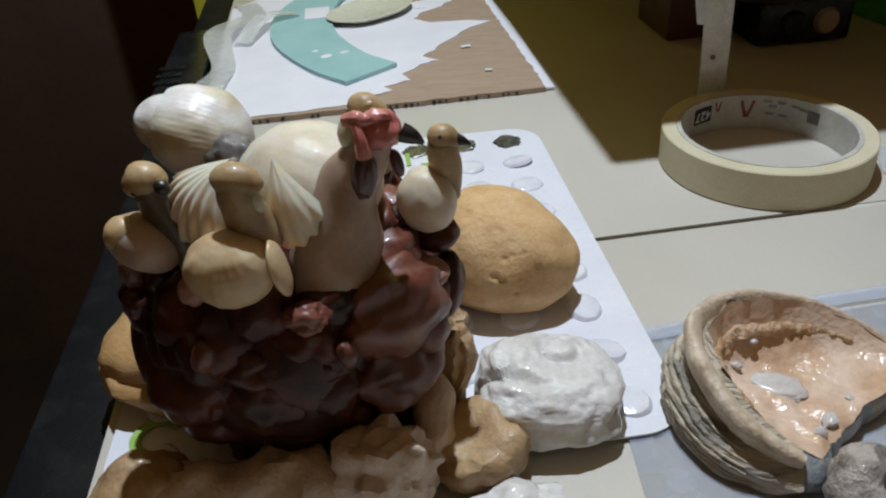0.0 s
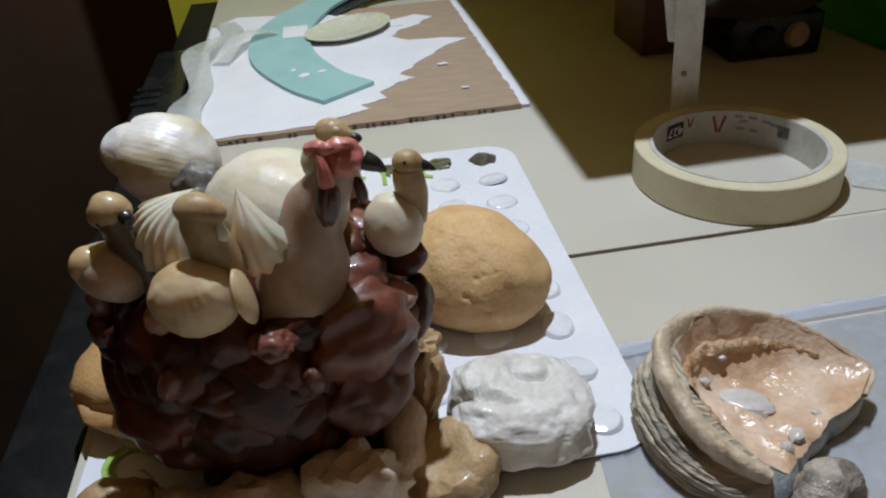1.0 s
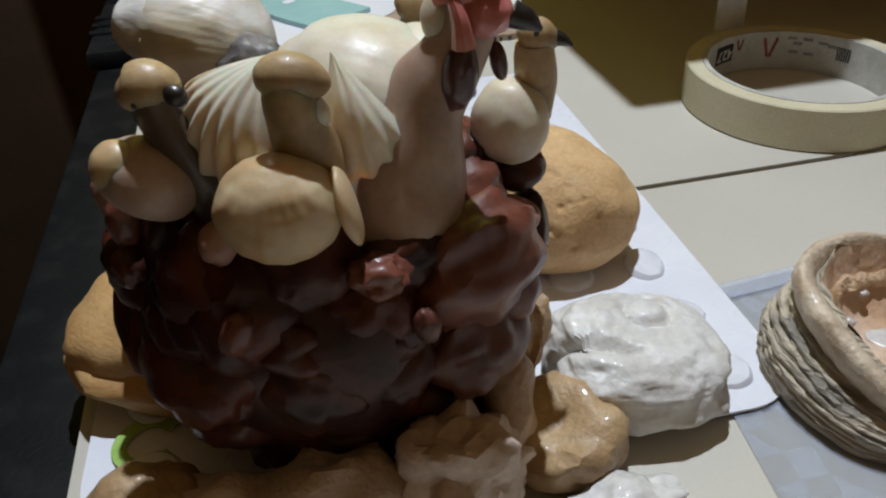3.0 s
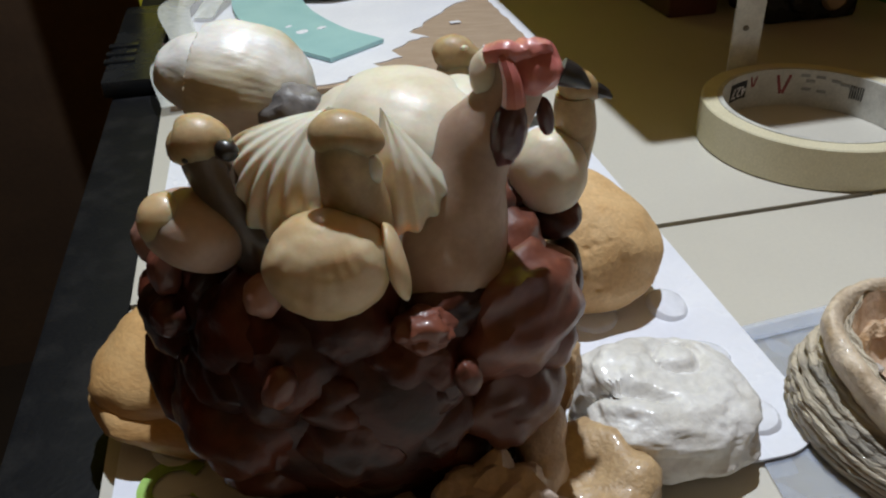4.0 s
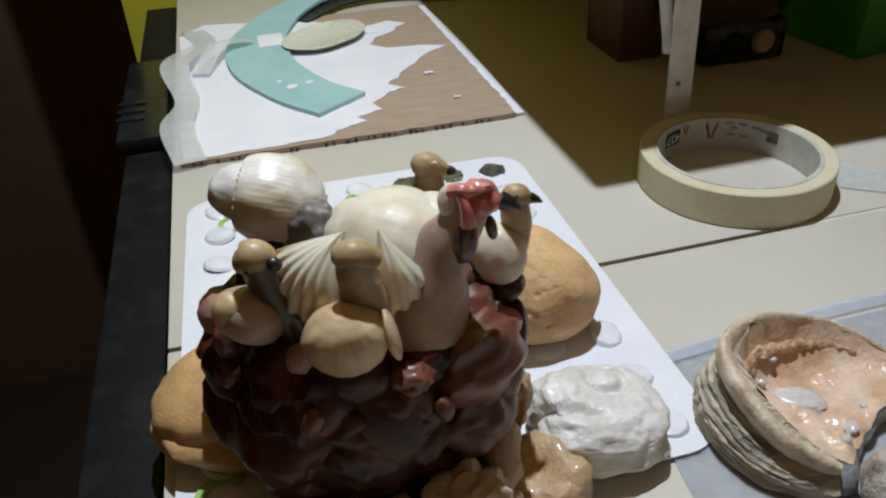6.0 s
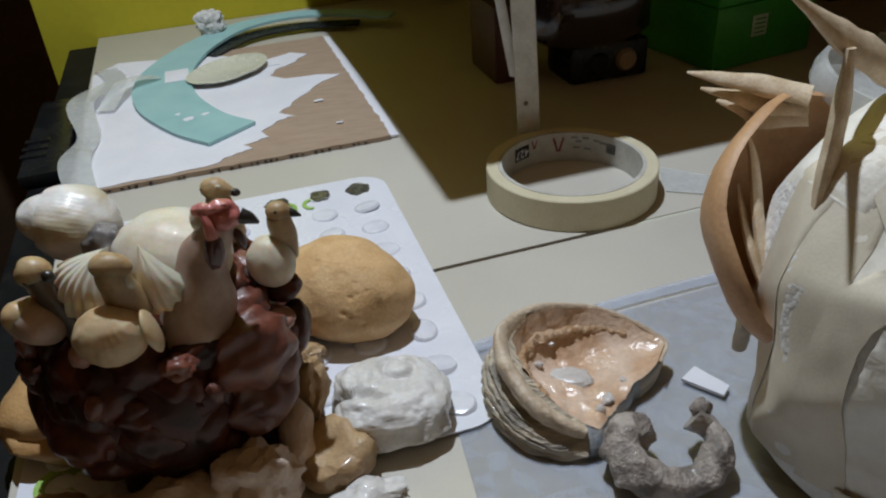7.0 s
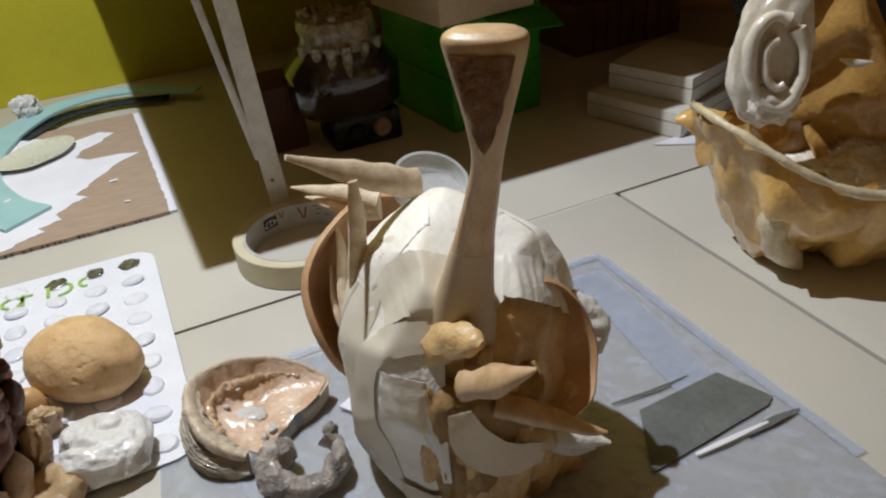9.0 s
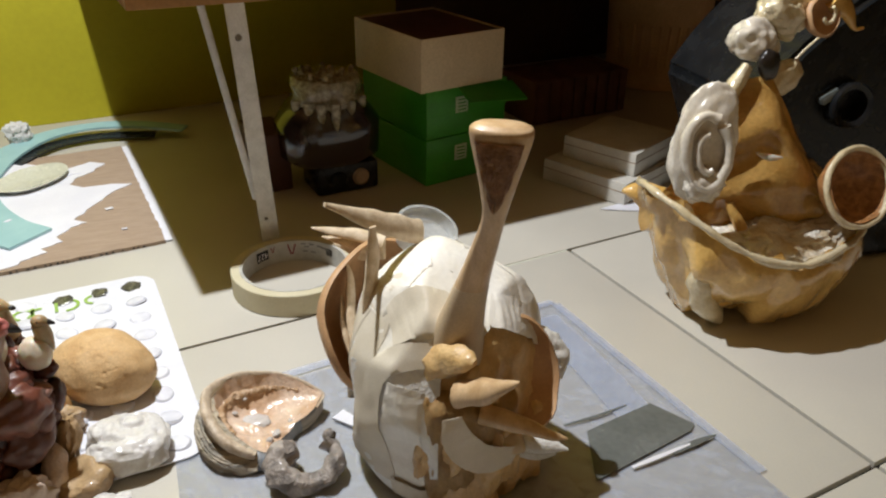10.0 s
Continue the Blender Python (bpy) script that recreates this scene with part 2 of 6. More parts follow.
CARTONTOP = node_mat("dark_red_carton", (0.10, 0.035, 0.025), (0.07, 0.025, 0.02), rough=0.5, scale=40, fine=500, bump=0.06)
LABEL = node_mat("pale_sticker", (0.50, 0.60, 0.40), (0.42, 0.52, 0.34), rough=0.5, scale=300, fine=1500, bump=0.05)
DARKJAR = node_mat("dark_jar_contents", (0.02, 0.012, 0.012), (0.035, 0.02, 0.016), rough=0.15, scale=60, fine=500, bump=0.08, coat=0.6)
CRYSTAL = node_mat("glittering_lid", (0.50, 0.44, 0.28), (0.24, 0.19, 0.10), rough=0.12, metal=0.35, scale=260, fine=900, bump=0.9, depth=0.002, coat=0.9)
FOAMBOX = node_mat("white_block", (0.68, 0.65, 0.58), (0.60, 0.57, 0.50), rough=0.6, scale=50, fine=700, bump=0.1)
TUB = node_mat("beige_tub", (0.68, 0.46, 0.25), (0.58, 0.38, 0.20), rough=0.5, scale=30, fine=400, bump=0.08)
CRATE = node_mat("dark_red_crate", (0.17, 0.065, 0.038), (0.11, 0.042, 0.025), rough=0.6, scale=40, fine=400, bump=0.2)
TISSUE = node_mat("crumpled_tissue", (0.72, 0.71, 0.67), (0.62, 0.61, 0.57), rough=0.8, scale=130, fine=800, bump=0.5, depth=0.002)
GREYPANEL = node_mat("grey_panel", (0.20, 0.24, 0.24), (0.16, 0.19, 0.19), rough=0.6, scale=20, fine=300, bump=0.05)

# ---- mesh helpers ----
ORIGIN = {}


def thing(name, at, label, category, group=""):
    ob = new(name)
    ob.location = at
    ob.empty_display_size = 0.01
    ORIGIN[ob.name] = Vector(at)
    return tagged(ob, label, category, group)


def mesh_of(name, pieces, origin, smooth=40.0):
    """One mesh out of pieces (bmesh, material); their points are in the world."""
    total, mats = bmesh.new(), []
    for bm, mat in pieces:
        if mat not in mats:
            mats.append(mat)
        k = mats.index(mat)
        for f in bm.faces:
            f.material_index = k
        tmp = bpy.data.meshes.new("tmp")
        bm.to_mesh(tmp)
        bm.free()
        total.from_mesh(tmp)
        bpy.data.meshes.remove(tmp)
    bmesh.ops.translate(total, verts=total.verts, vec=-Vector(origin))
    me = bpy.data.meshes.new(name)
    total.to_mesh(me)
    total.free()
    for m in mats:
        me.materials.append(m)
    if smooth:
        me.polygons.foreach_set("use_smooth", [True] * len(me.polygons))
        me.set_sharp_from_angle(angle=radians(smooth))
    return me


def part(name, bm, material, parent, label="", smooth=40.0):
    """Links a bmesh, or a list of (bmesh, material), as one mesh under a thing or a part."""
    pieces = bm if isinstance(bm, list) else [(bm, material)]
    o = ORIGIN[parent.name]
    ob = new(name, mesh_of(name, pieces, o, smooth))
    ob.parent = parent
    ORIGIN[ob.name] = o
    if label:
        ob["label"] = label
    return ob


def solo(name, bm, material, label, category, group="", kind="", smooth=40.0):
    """A top-level thing of one mesh."""
    pieces = bm if isinstance(bm, list) else [(bm, material)]
    lo = [min(v.co[i] for b, _ in pieces for v in b.verts) for i in range(3)]
    hi = [max(v.co[i] for b, _ in pieces for v in b.verts) for i in range(3)]
    o = Vector(((lo[0] + hi[0]) / 2, (lo[1] + hi[1]) / 2, lo[2]))
    ob = new(name, mesh_of(name, pieces, o, smooth))
    ob.location = o
    ORIGIN[ob.name] = o
    return tagged(ob, label, category, group, kind)


def box(c, size, rz=0.0, bevel=0.0, rx=0.0, ry=0.0):
    bm = bmesh.new()
    bmesh.ops.create_cube(bm, size=1)
    bmesh.ops.scale(bm, verts=bm.verts, vec=size)
    if bevel:
        bmesh.ops.bevel(bm, geom=bm.edges[:], offset=bevel, segments=2, affect="EDGES", profile=0.6)
    bmesh.ops.transform(bm, verts=bm.verts, matrix=pose(*c, rx, ry, rz))
    return bm


def blob(c, r, rot=(0, 0, 0), sub=4, rough=0.0, freq=1.5, seed=0.0, fine=0.0, flat=None, power=1.0):
    """An uneven rounded lump with radii r; flat: lowest height that it may reach."""
    bm = bmesh.new()
    bmesh.ops.create_icosphere(bm, subdivisions=sub, radius=1)
    s = Vector((seed * 3.1, seed * 1.7, seed * 2.3))
    m = pose(*c, *rot)
    for v in bm.verts:
        p = v.co.copy()
        d = 1 + rough * noise.noise(p * freq + s) + 0.5 * rough * noise.noise(p * freq * 2.3 + s) + fine * noise.noise(p * freq * 7 + s)
        q = p * d
        if power != 1.0:
            q = Vector([math.copysign(abs(a) ** power, a) for a in q])
        v.co = m @ Vector((q.x * r[0], q.y * r[1], q.z * r[2]))
        if flat is not None and v.co.z < flat:
            v.co.z = flat + (v.co.z - flat) * 0.02
    return bm


def smooth_line(points, n):
    """n + 1 places on a smooth curve through the points; each may carry more values after x, y, z."""
    pts = [np.array(p, float) for p in points]
    pts = [2 * pts[0] - pts[1], *pts, 2 * pts[-1] - pts[-2]]
    out = []
    for i in range(n + 1):
        u = i / n * (len(pts) - 3)
        k = min(int(u), len(pts) - 4)
        t = u - k
        a, b, c, d = pts[k:k + 4]
        out.append(0.5 * (2 * b + (c - a) * t + (2 * a - 5 * b + 4 * c - d) * t * t + (3 * b - a - 3 * c + d) * t ** 3))
    return out


def tube(points, n=16, sides=14, squash=1.0, rough=0.0, seed=0.0, freq=120.0, cap=True):
    """A tapered tube; points carry x, y, z, radius."""
    line = smooth_line(points, n)
    bm = bmesh.new()
    rings = []
    side = None
    for i, p in enumerate(line):
        a, b = line[max(0, i - 1)][:3], line[min(n, i + 1)][:3]
        d = Vector(b - a).normalized()
        if side is None:
            side = d.orthogonal().normalized()
        side = (side - d * side.dot(d)).normalized()
        up = d.cross(side)
        ring = []
        for k in range(sides):
            w = 2 * math.pi * k / sides
            o = side * math.cos(w) + up * math.sin(w) * squash
            q = Vector(p[:3]) + o * max(p[3], 1e-5)
            if rough:
                q += o * p[3] * rough * noise.noise(q * freq + Vector((seed, 0, 0)))
            ring.append(bm.verts.new(q))
        rings.append(ring)
    for r0, r1 in zip(rings, rings[1:]):
        for k in range(sides):
            bm.faces.new((r0[k], r0[(k + 1) % sides], r1[(k + 1) % sides], r1[k]))
    if cap:
        bm.faces.new(rings[0][::-1])
        bm.faces.new(rings[-1])
    bmesh.ops.recalc_face_normals(bm, faces=bm.faces)
    return bm


def lathe(c, profile, sides=48, rough=0.0, seed=0.0, m=None):
    """Turns (radius, height) pairs round the upright axis through c."""
    bm = bmesh.new()
    rings = []
    for r, h in profile:
        ring = []
        for k in range(sides):
            w = 2 * math.pi * k / sides
            rr = r * (1 + rough * noise.noise(Vector((math.cos(w) * 2, math.sin(w) * 2, h * 60 + seed))))
            q = Vector((rr * math.cos(w), rr * math.sin(w), h))
            ring.append(bm.verts.new((m @ q if m else q) + Vector(c)))
        rings.append(ring)
    for r0, r1 in zip(rings, rings[1:]):
        for k in range(sides):
            bm.faces.new((r0[k], r0[(k + 1) % sides], r1[(k + 1) % sides], r1[k]))
    if profile[0][0] > 1e-6 and profile[0] != profile[-1]:
        bm.faces.new(rings[0][::-1])
        bm.faces.new(rings[-1])
    bmesh.ops.remove_doubles(bm, verts=bm.verts, dist=1e-6)
    bmesh.ops.recalc_face_normals(bm, faces=bm.faces)
    return bm


def plate(outline, z0, z1, wave=0.0, seed=0.0):
    """A flat sheet with thickness from an outline in the plan."""
    bm = bmesh.new()
    lo = [bm.verts.new((x, y, z0 + wave * noise.noise(Vector((x * 30, y * 30, seed))))) for x, y in outline]
    hi = [bm.verts.new((v.co.x, v.co.y, v.co.z + z1 - z0)) for v in lo]
    bm.faces.new(hi)
    bm.faces.new(lo[::-1])
    n = len(lo)
    for k in range(n):
        bm.faces.new((lo[k], lo[(k + 1) % n], hi[(k + 1) % n], hi[k]))
    bmesh.ops.recalc_face_normals(bm, faces=bm.faces)
    return bm


def band(points, n=40, thick=0.001):
    """A flat strip along a curve; points carry x, y, z, half width. It lies level and follows the heights."""
    line = smooth_line(points, n)
    bm = bmesh.new()
    rows = []
    for i, p in enumerate(line):
        a, b = line[max(0, i - 1)][:3], line[min(n, i + 1)][:3]
        d = Vector(b - a)
        s = Vector((-d.y, d.x, 0)).normalized() * p[3]
        q = Vector(p[:3])
        rows.append([bm.verts.new(q + s * k + Vector((0, 0, h))) for k, h in ((1, 0), (1, thick), (-1, thick), (-1, 0))])
    for r0, r1 in zip(rows, rows[1:]):
        for k in range(4):
            bm.faces.new((r0[k], r0[(k + 1) % 4], r1[(k + 1) % 4], r1[k]))
    bm.faces.new(rows[0])
    bm.faces.new(rows[-1][::-1])
    bmesh.ops.recalc_face_normals(bm, faces=bm.faces)
    return bm


def fan(m, length, spread, dome, ribs, depth, thick=0.0008, na=72, nr=14, seed=0.0):
    """A ribbed fan shell: hinge at the origin, opening along +y, domed towards +z, then laid by m."""
    bm = bmesh.new()
    grids = []
    for off in (0.0, -thick):
        rows = []
        for j in range(nr + 1):
            t = j / nr
            row = []
            for i in range(na + 1):
                u = i / na * 2 - 1
                a = radians(spread) * u
                r = length * t * (1 - 0.18 * u * u) * (1 + 0.02 * math.cos(ribs * a * 2))
                z = dome * math.sin(math.pi * min(1, t * 0.93 + 0.04)) ** 0.7 * (1 - 0.55 * u * u) + depth * t * math.cos(ribs * 2 * a) + 0.03 * length * noise.noise(Vector((u * 2, t * 2, seed)))
                row.append(bm.verts.new(m @ Vector((r * math.sin(a), r * math.cos(a), z + off))))
            rows.append(row)
        grids.append(rows)
    for g, flip in zip(grids, (False, True)):
        for r0, r1 in zip(g, g[1:]):
            for i in range(na):
                q = (r0[i], r0[i + 1], r1[i + 1], r1[i])
                bm.faces.new(q[::-1] if not flip else q)
    a, b = grids
    for i in range(na):
        bm.faces.new((a[-1][i], a[-1][i + 1], b[-1][i + 1], b[-1][i]))
    for side in (0, na):
        for j in range(nr):
            bm.faces.new((a[j][side], a[j + 1][side], b[j + 1][side], b[j][side]))
    bmesh.ops.remove_doubles(bm, verts=bm.verts, dist=1e-7)
    bmesh.ops.recalc_face_normals(bm, faces=bm.faces)
    return bm


def axes(at, y, z):
    """A frame at a place from the way a shell opens and the way it bulges."""
    y = Vector(y).normalized()
    x = y.cross(Vector(z)).normalized()
    z = x.cross(y)
    return Matrix.Translation(at) @ Matrix((x, y, z)).transposed().to_4x4()


# the table is turned in the plan: u runs along its joints, v away from the camera
TURN = radians(8.6)


def plan(u, v):
    return (u * math.cos(TURN) - v * math.sin(TURN), u * math.sin(TURN) + v * math.cos(TURN))


def slab(u0, u1, v0, v1, z0, z1, bevel=0.0):
    x, y = plan((u0 + u1) / 2, (v0 + v1) / 2)
    return box((x, y, (z0 + z1) / 2), (u1 - u0, v1 - v0, z1 - z0), 8.6, bevel)


def setting(name, bm, mat, label, category):
    return solo(name, bm, mat, label, category, kind="structure", smooth=30)

# ---- the place ----
WALL_V = 0.765
setting("floor", slab(-2.2, 3.0, -2.2, WALL_V + 0.6, -0.80, -0.76), FLOOR, "dark brown floor far below the table", "floor")
setting("wall_north", slab(-0.055, 0.52, WALL_V, WALL_V + 0.10, -0.76, 1.6), WALL, "yellow-green painted wall behind the table", "wall")
# same plane as wall_north, in a dark brown
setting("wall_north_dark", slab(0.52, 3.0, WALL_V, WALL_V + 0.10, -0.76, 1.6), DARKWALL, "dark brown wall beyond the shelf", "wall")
# west and east walls are out of view, added to close the room
setting("wall_west", slab(-2.3, -2.2, -2.2, WALL_V + 0.6, -0.76, 1.6), DARKWALL, "unseen brown side wall, added to close the room", "wall")
# dark brown holds the shade at the yellow wall's left end
setting("wall_recess", slab(-2.2, -0.055, WALL_V + 0.5, WALL_V + 0.6, -0.76, 1.6), DARKWALL, "brown wall beside the table, darkened in colour for shade", "wall")
setting("wall_east", slab(3.0, 3.1, -2.2, WALL_V + 0.1, -0.76, 1.6), DARKWALL, "unseen brown side wall, added to close the room", "wall")
# unseen wall and ceiling, added as reflectors for warm fill
setting("wall_south", slab(-2.2, 3.0, -1.0, -0.9, -0.76, 1.6), BOUNCE, "unseen wall added behind the camera to bounce warm light", "wall")
setting("ceiling", slab(-2.3, 3.1, -2.3, WALL_V + 0.6, 1.30, 1.36), BOUNCE, "unseen low ceiling added to bounce warm light", "ceiling")
setting("side_panel", slab(-0.62, -0.34, 0.02, 0.62, -0.76, -0.30), GREYPANEL, "grey-green panel standing below the table edge", "panel")

table = thing("work_table", (*plan(0.5, 0.3), -0.76), "pale tiled work table with dark joints and a black side rail", "table")
part("table_bed", slab(-0.011, 1.6, -0.35, WALL_V - 0.001, -0.045, -0.004), GROUT, table)
part("side_rail", slab(-0.037, -0.0125, -0.35, WALL_V - 0.002, -0.05, -0.006, 0.002), RAIL, table, "scuffed black rail")
for u, v in ((0.02, -0.3), (1.5, -0.3), (0.02, 0.7), (1.5, 0.7)):
    part("table_leg", slab(u, u + 0.05, v, v + 0.04, -0.76, -0.045, 0.003), RAIL, table)

hinge = thing("black_block", (*plan(-0.040, 0.52), -0.006), "small black plastic block on the table's rail", "block")
part("body", slab(-0.040, -0.014, 0.470, 0.600, -0.0055, 0.003, 0.002), BLACKPLASTIC, hinge)
for i in range(3):
    part("rib", slab(-0.041, -0.026, 0.495 + i * 0.012, 0.500 + i * 0.012, 0.0025, 0.0045, 0.0008), BLACKPLASTIC, hinge)

# the shelf over the back of the table, on a flat steel leg
shelf = thing("shelf", (0.30, 0.60, 0.186), "brown chipboard shelf with a white laminate top on white steel brackets", "shelf")
SU, SV = 0.1617, 0.3467
part("board", slab(SU, 1.30, SV, WALL_V - 0.001, 0.186, 0.2005, 0.0006), CHIPBOARD, shelf, "brown chipboard core")
part("laminate", slab(SU - 0.0004, 1.30, SV - 0.0004, WALL_V - 0.001, 0.2005, 0.2022, 0.0004), SHELF, shelf, "white laminate top")
leg_bm = bmesh.new()
bmesh.ops.create_cube(leg_bm, size=1)
bmesh.ops.scale(leg_bm, verts=leg_bm.verts, vec=(0.0125, 0.0016, 0.1855))
for vv in leg_bm.verts:
    if vv.co.z < 0 and vv.co.x > 0:
        vv.co.z += 0.007
bmesh.ops.bevel(leg_bm, geom=leg_bm.edges[:], offset=0.0004, segments=1, affect="EDGES")
bmesh.ops.transform(leg_bm, verts=leg_bm.verts, matrix=Matrix.Translation((0.1742, 0.4072, 0.0929)) @ Matrix.Shear("XY", 4, (-0.055, -0.05)))
leg = part("leg", leg_bm, STEEL, shelf, "flat white steel leg")
part("brace", tube([(0.149, 0.425, 0.186, 0.0016), (0.171, 0.412, 0.045, 0.0016)], 2, 8, 2.0), STEEL, shelf, "thin white brace")
for z, r in ((0.160, 0.0024), (0.030, 0.0014)):
    part("screw", lathe((0.170 + (0.16 - z) * 0.05, 0.4045 + (0.16 - z) * 0.05 - 0.001, z), [(0, 0.0), (r, 0.0), (r * 0.8, 0.001), (0, 0.0014)], 16, m=pose(0, 0, 0, 90)), SCREW, leg)
part("foot", box((0.1815, 0.4125, 0.003), (0.006, 0.003, 0.006), 8, 0.0006), BLACKPLASTIC, leg, "black rubber foot")

# ---- cardboard with the blue arc ----


def card_outline(seed, u0, u1, v0, v1, jag, step=0.004):
    """A rectangle in the table's plan with torn, uneven edges."""
    pts = []
    corners = [(u0, v0), (u1, v0), (u1, v1), (u0, v1)]
    for (a, b), (c, d) in zip(corners, corners[1:] + corners[:1]):
        n = max(2, int(math.hypot(c - a, d - b) / step))
        for i in range(n):
            t = i / n
            k = jag * noise.noise(Vector((a * 300 + t * n * 0.9, b * 300 + seed, seed * 5)))
            pts.append(plan(a + (c - a) * t + k * (d != b), b + (d - b) * t + k * (c != a)))
    return pts


board = thing("cardboard_sheet", (*plan(0.08, 0.56), 0), "torn corrugated cardboard with a white printed face", "cardboard")
part("sheet", plate(card_outline(1, -0.006, 0.172, 0.4315, 0.655, 0.0012), 0.0004, 0.0030), CARD, board)
face = []
for u, v in ((-0.004, 0.433), (0.020, 0.434), (0.045, 0.4335), (0.068, 0.436), (0.083, 0.446), (0.092, 0.449), (0.088, 0.456), (0.103, 0.462), (0.100, 0.472), (0.112, 0.483), (0.122, 0.489), (0.115, 0.497),
             (0.130, 0.517), (0.148, 0.540), (0.166, 0.553), (0.150, 0.560), (0.128, 0.562), (0.118, 0.574), (0.124, 0.586), (0.136, 0.594), (0.152, 0.612), (0.140, 0.622), (0.118, 0.612), (0.108, 0.622),
             (0.090, 0.640), (0.050, 0.655), (0.010, 0.664), (-0.007, 0.640), (-0.006, 0.560), (-0.007, 0.480)):
    face.append((u, v))
fine = []
for (a, b), (c, d) in zip(face, face[1:] + face[:1]):
    for i in range(4):
        t = i / 4
        k = 0.0022 * noise.noise(Vector((a * 500 + i * 1.7, b * 500, 3)))
        fine.append(plan(a + (c - a) * t + k, b + (d - b) * t - k))
part("white_face", plate(fine, 0.0031, 0.0036), PAPER, board, "white paper face, torn off towards the edge")
part("folded_edge", band([(*plan(0.172, 0.433), 0.0008, 0.005), (*plan(0.174, 0.55), 0.001, 0.005), (*plan(0.173, 0.655), 0.0008, 0.0045)], 20, 0.0012), PAPER, board, "pale folded edge")
for u, v, s in ((0.120, 0.596, 0.004), (0.112, 0.602, 0.003), (0.139, 0.505, 0.0026), (0.145, 0.462, 0.002)):
    part("scrap", plate(card_outline(u * 90, u, u + s * 2.2, v, v + s, 0.001, 0.0012), 0.0037, 0.0042), PAPER, board)

# black dashes draw the corrugation's shadow along the card's near edge
rngf = random.Random(31)
for i in range(46):
    u = i * 0.0037 + rngf.uniform(-0.0006, 0.0006)
    if rngf.random() < 0.6:
        part("flute", slab(u, u + rngf.uniform(0.0010, 0.0020), 0.4307, 0.4318, 0.0010, rngf.uniform(0.0016, 0.0022)), INK_AND_SHADE, board)
film = thing("crumpled_film", (*plan(-0.004, 0.53), 0), "crumpled clear tape along the edge of the cardboard", "film")
part("fold", band([(*plan(-0.001, 0.428), 0.004, 0.008), (*plan(-0.007, 0.47), 0.007, 0.009), (*plan(-0.002, 0.51), 0.005, 0.007), (*plan(-0.008, 0.56), 0.011, 0.009), (*plan(0.01, 0.61), 0.006, 0.008), (*plan(0.002, 0.65), 0.004, 0.008)], 60, 0.0004), CLEAR, film)
part("fold", band([(*plan(0.006, 0.55), 0.006, 0.006), (*plan(0.02, 0.585), 0.012, 0.006), (*plan(0.04, 0.60), 0.008, 0.006)], 40, 0.0004), CLEAR, film)

arc = thing("foam_arc", (-0.03, 0.60, 0.003), "pale blue curved foam piece lying on the cardboard", "foam piece")
part("arc", band([(0.0115, 0.4800, 0.0040, 0.0185), (-0.0130, 0.5060, 0.0040, 0.0190), (-0.0375, 0.5520, 0.0042, 0.0205), (-0.0450, 0.6050, 0.0045, 0.0195), (-0.0300, 0.6620, 0.0055, 0.0150),
                  (0.0020, 0.7050, 0.0075, 0.0110), (0.0450, 0.7200, 0.0090, 0.0090), (0.0900, 0.7120, 0.0090, 0.0085), (0.1330, 0.6900, 0.0080, 0.008)], 70, 0.0022), FOAM, arc)
part("sticker", box((-0.036, 0.600, 0.0068), (0.017, 0.026, 0.0006), 8, 0.0001), PAPER, arc, "square white sticker")
for x, y, s in ((-0.018, 0.511, 1.0), (-0.008, 0.516, 0.7), (-0.026, 0.521, 0.5)):
    part("paper_scrap", blob((x, y, 0.0063), (0.004 * s, 0.0028 * s, 0.0004), (0, 0, 40), 2, 0.4, 2, x * 99), PAPER, arc)
# black strip below the raised stretch of the arc
part("underside", band([(-0.020, 0.650, 0.0032, 0.010), (0.010, 0.690, 0.0034, 0.009), (0.055, 0.703, 0.0040, 0.008), (0.105, 0.695, 0.0040, 0.008)], 30, 0.0016), BLACKPLASTIC, arc, "black strip under the foam")

solo("tissue_ball", blob((-0.018, 0.700, 0.017), (0.011, 0.009, 0.010), (0, 0, 20), 4, 0.45, 2.2, 4, 0.08), TISSUE, "crumpled ball of white tissue on the foam", "tissue")
oval = thing("enamel_oval", (0.0, 0.60, 0.004), "cream enamelled oval dish fragment on the cardboard", "dish")
part("dish", lathe((0, 0, 0), [(0, 0.0015), (0.016, 0.001), (0.0215, 0.0032), (0.023, 0.0048), (0.022, 0.0052), (0.0165, 0.0026), (0, 0.003)], 40, 0.05, 2,
                   m=Matrix.Translation((0.001, 0.600, 0.0036)) @ pose(0, 0, 0, 0, 0, 48) @ Matrix.Diagonal((1.5, 1.0, 1, 1))), OVAL, oval)
part("dark_patch", plate([plan(0.099 + 0.008 * math.cos(a) * (1 + 0.4 * math.sin(5 * a)), 0.612 + 0.012 * math.sin(a)) for a in np.linspace(0, 6.2, 22)], 0.0037, 0.0041), GREYINK, oval, "dark torn patch")

# ---- blister card ----
BT = radians(7.3)


def bplan(a, b):
    return (0.0290 + a * math.cos(BT) - b * math.sin(BT), 0.298 + a * math.sin(BT) + b * math.cos(BT))


BW, BH, BR = 0.0785, 0.0985, 0.014
edge = []
for cx, cy, a0 in ((BW - BR, BH - BR, 0), (-BW + BR, BH - BR, 90), (-BW + BR, -BH + BR, 180), (BW - BR, -BH + BR, 270)):
    for i in range(9):
        w = radians(a0 + i * 11.25)
        edge.append(bplan(cx + BR * math.cos(w), cy + BR * math.sin(w)))
blister = thing("blister_card", (*bplan(0, 0), 0), "white plastic blister card with green lettering and used pockets", "blister pack")
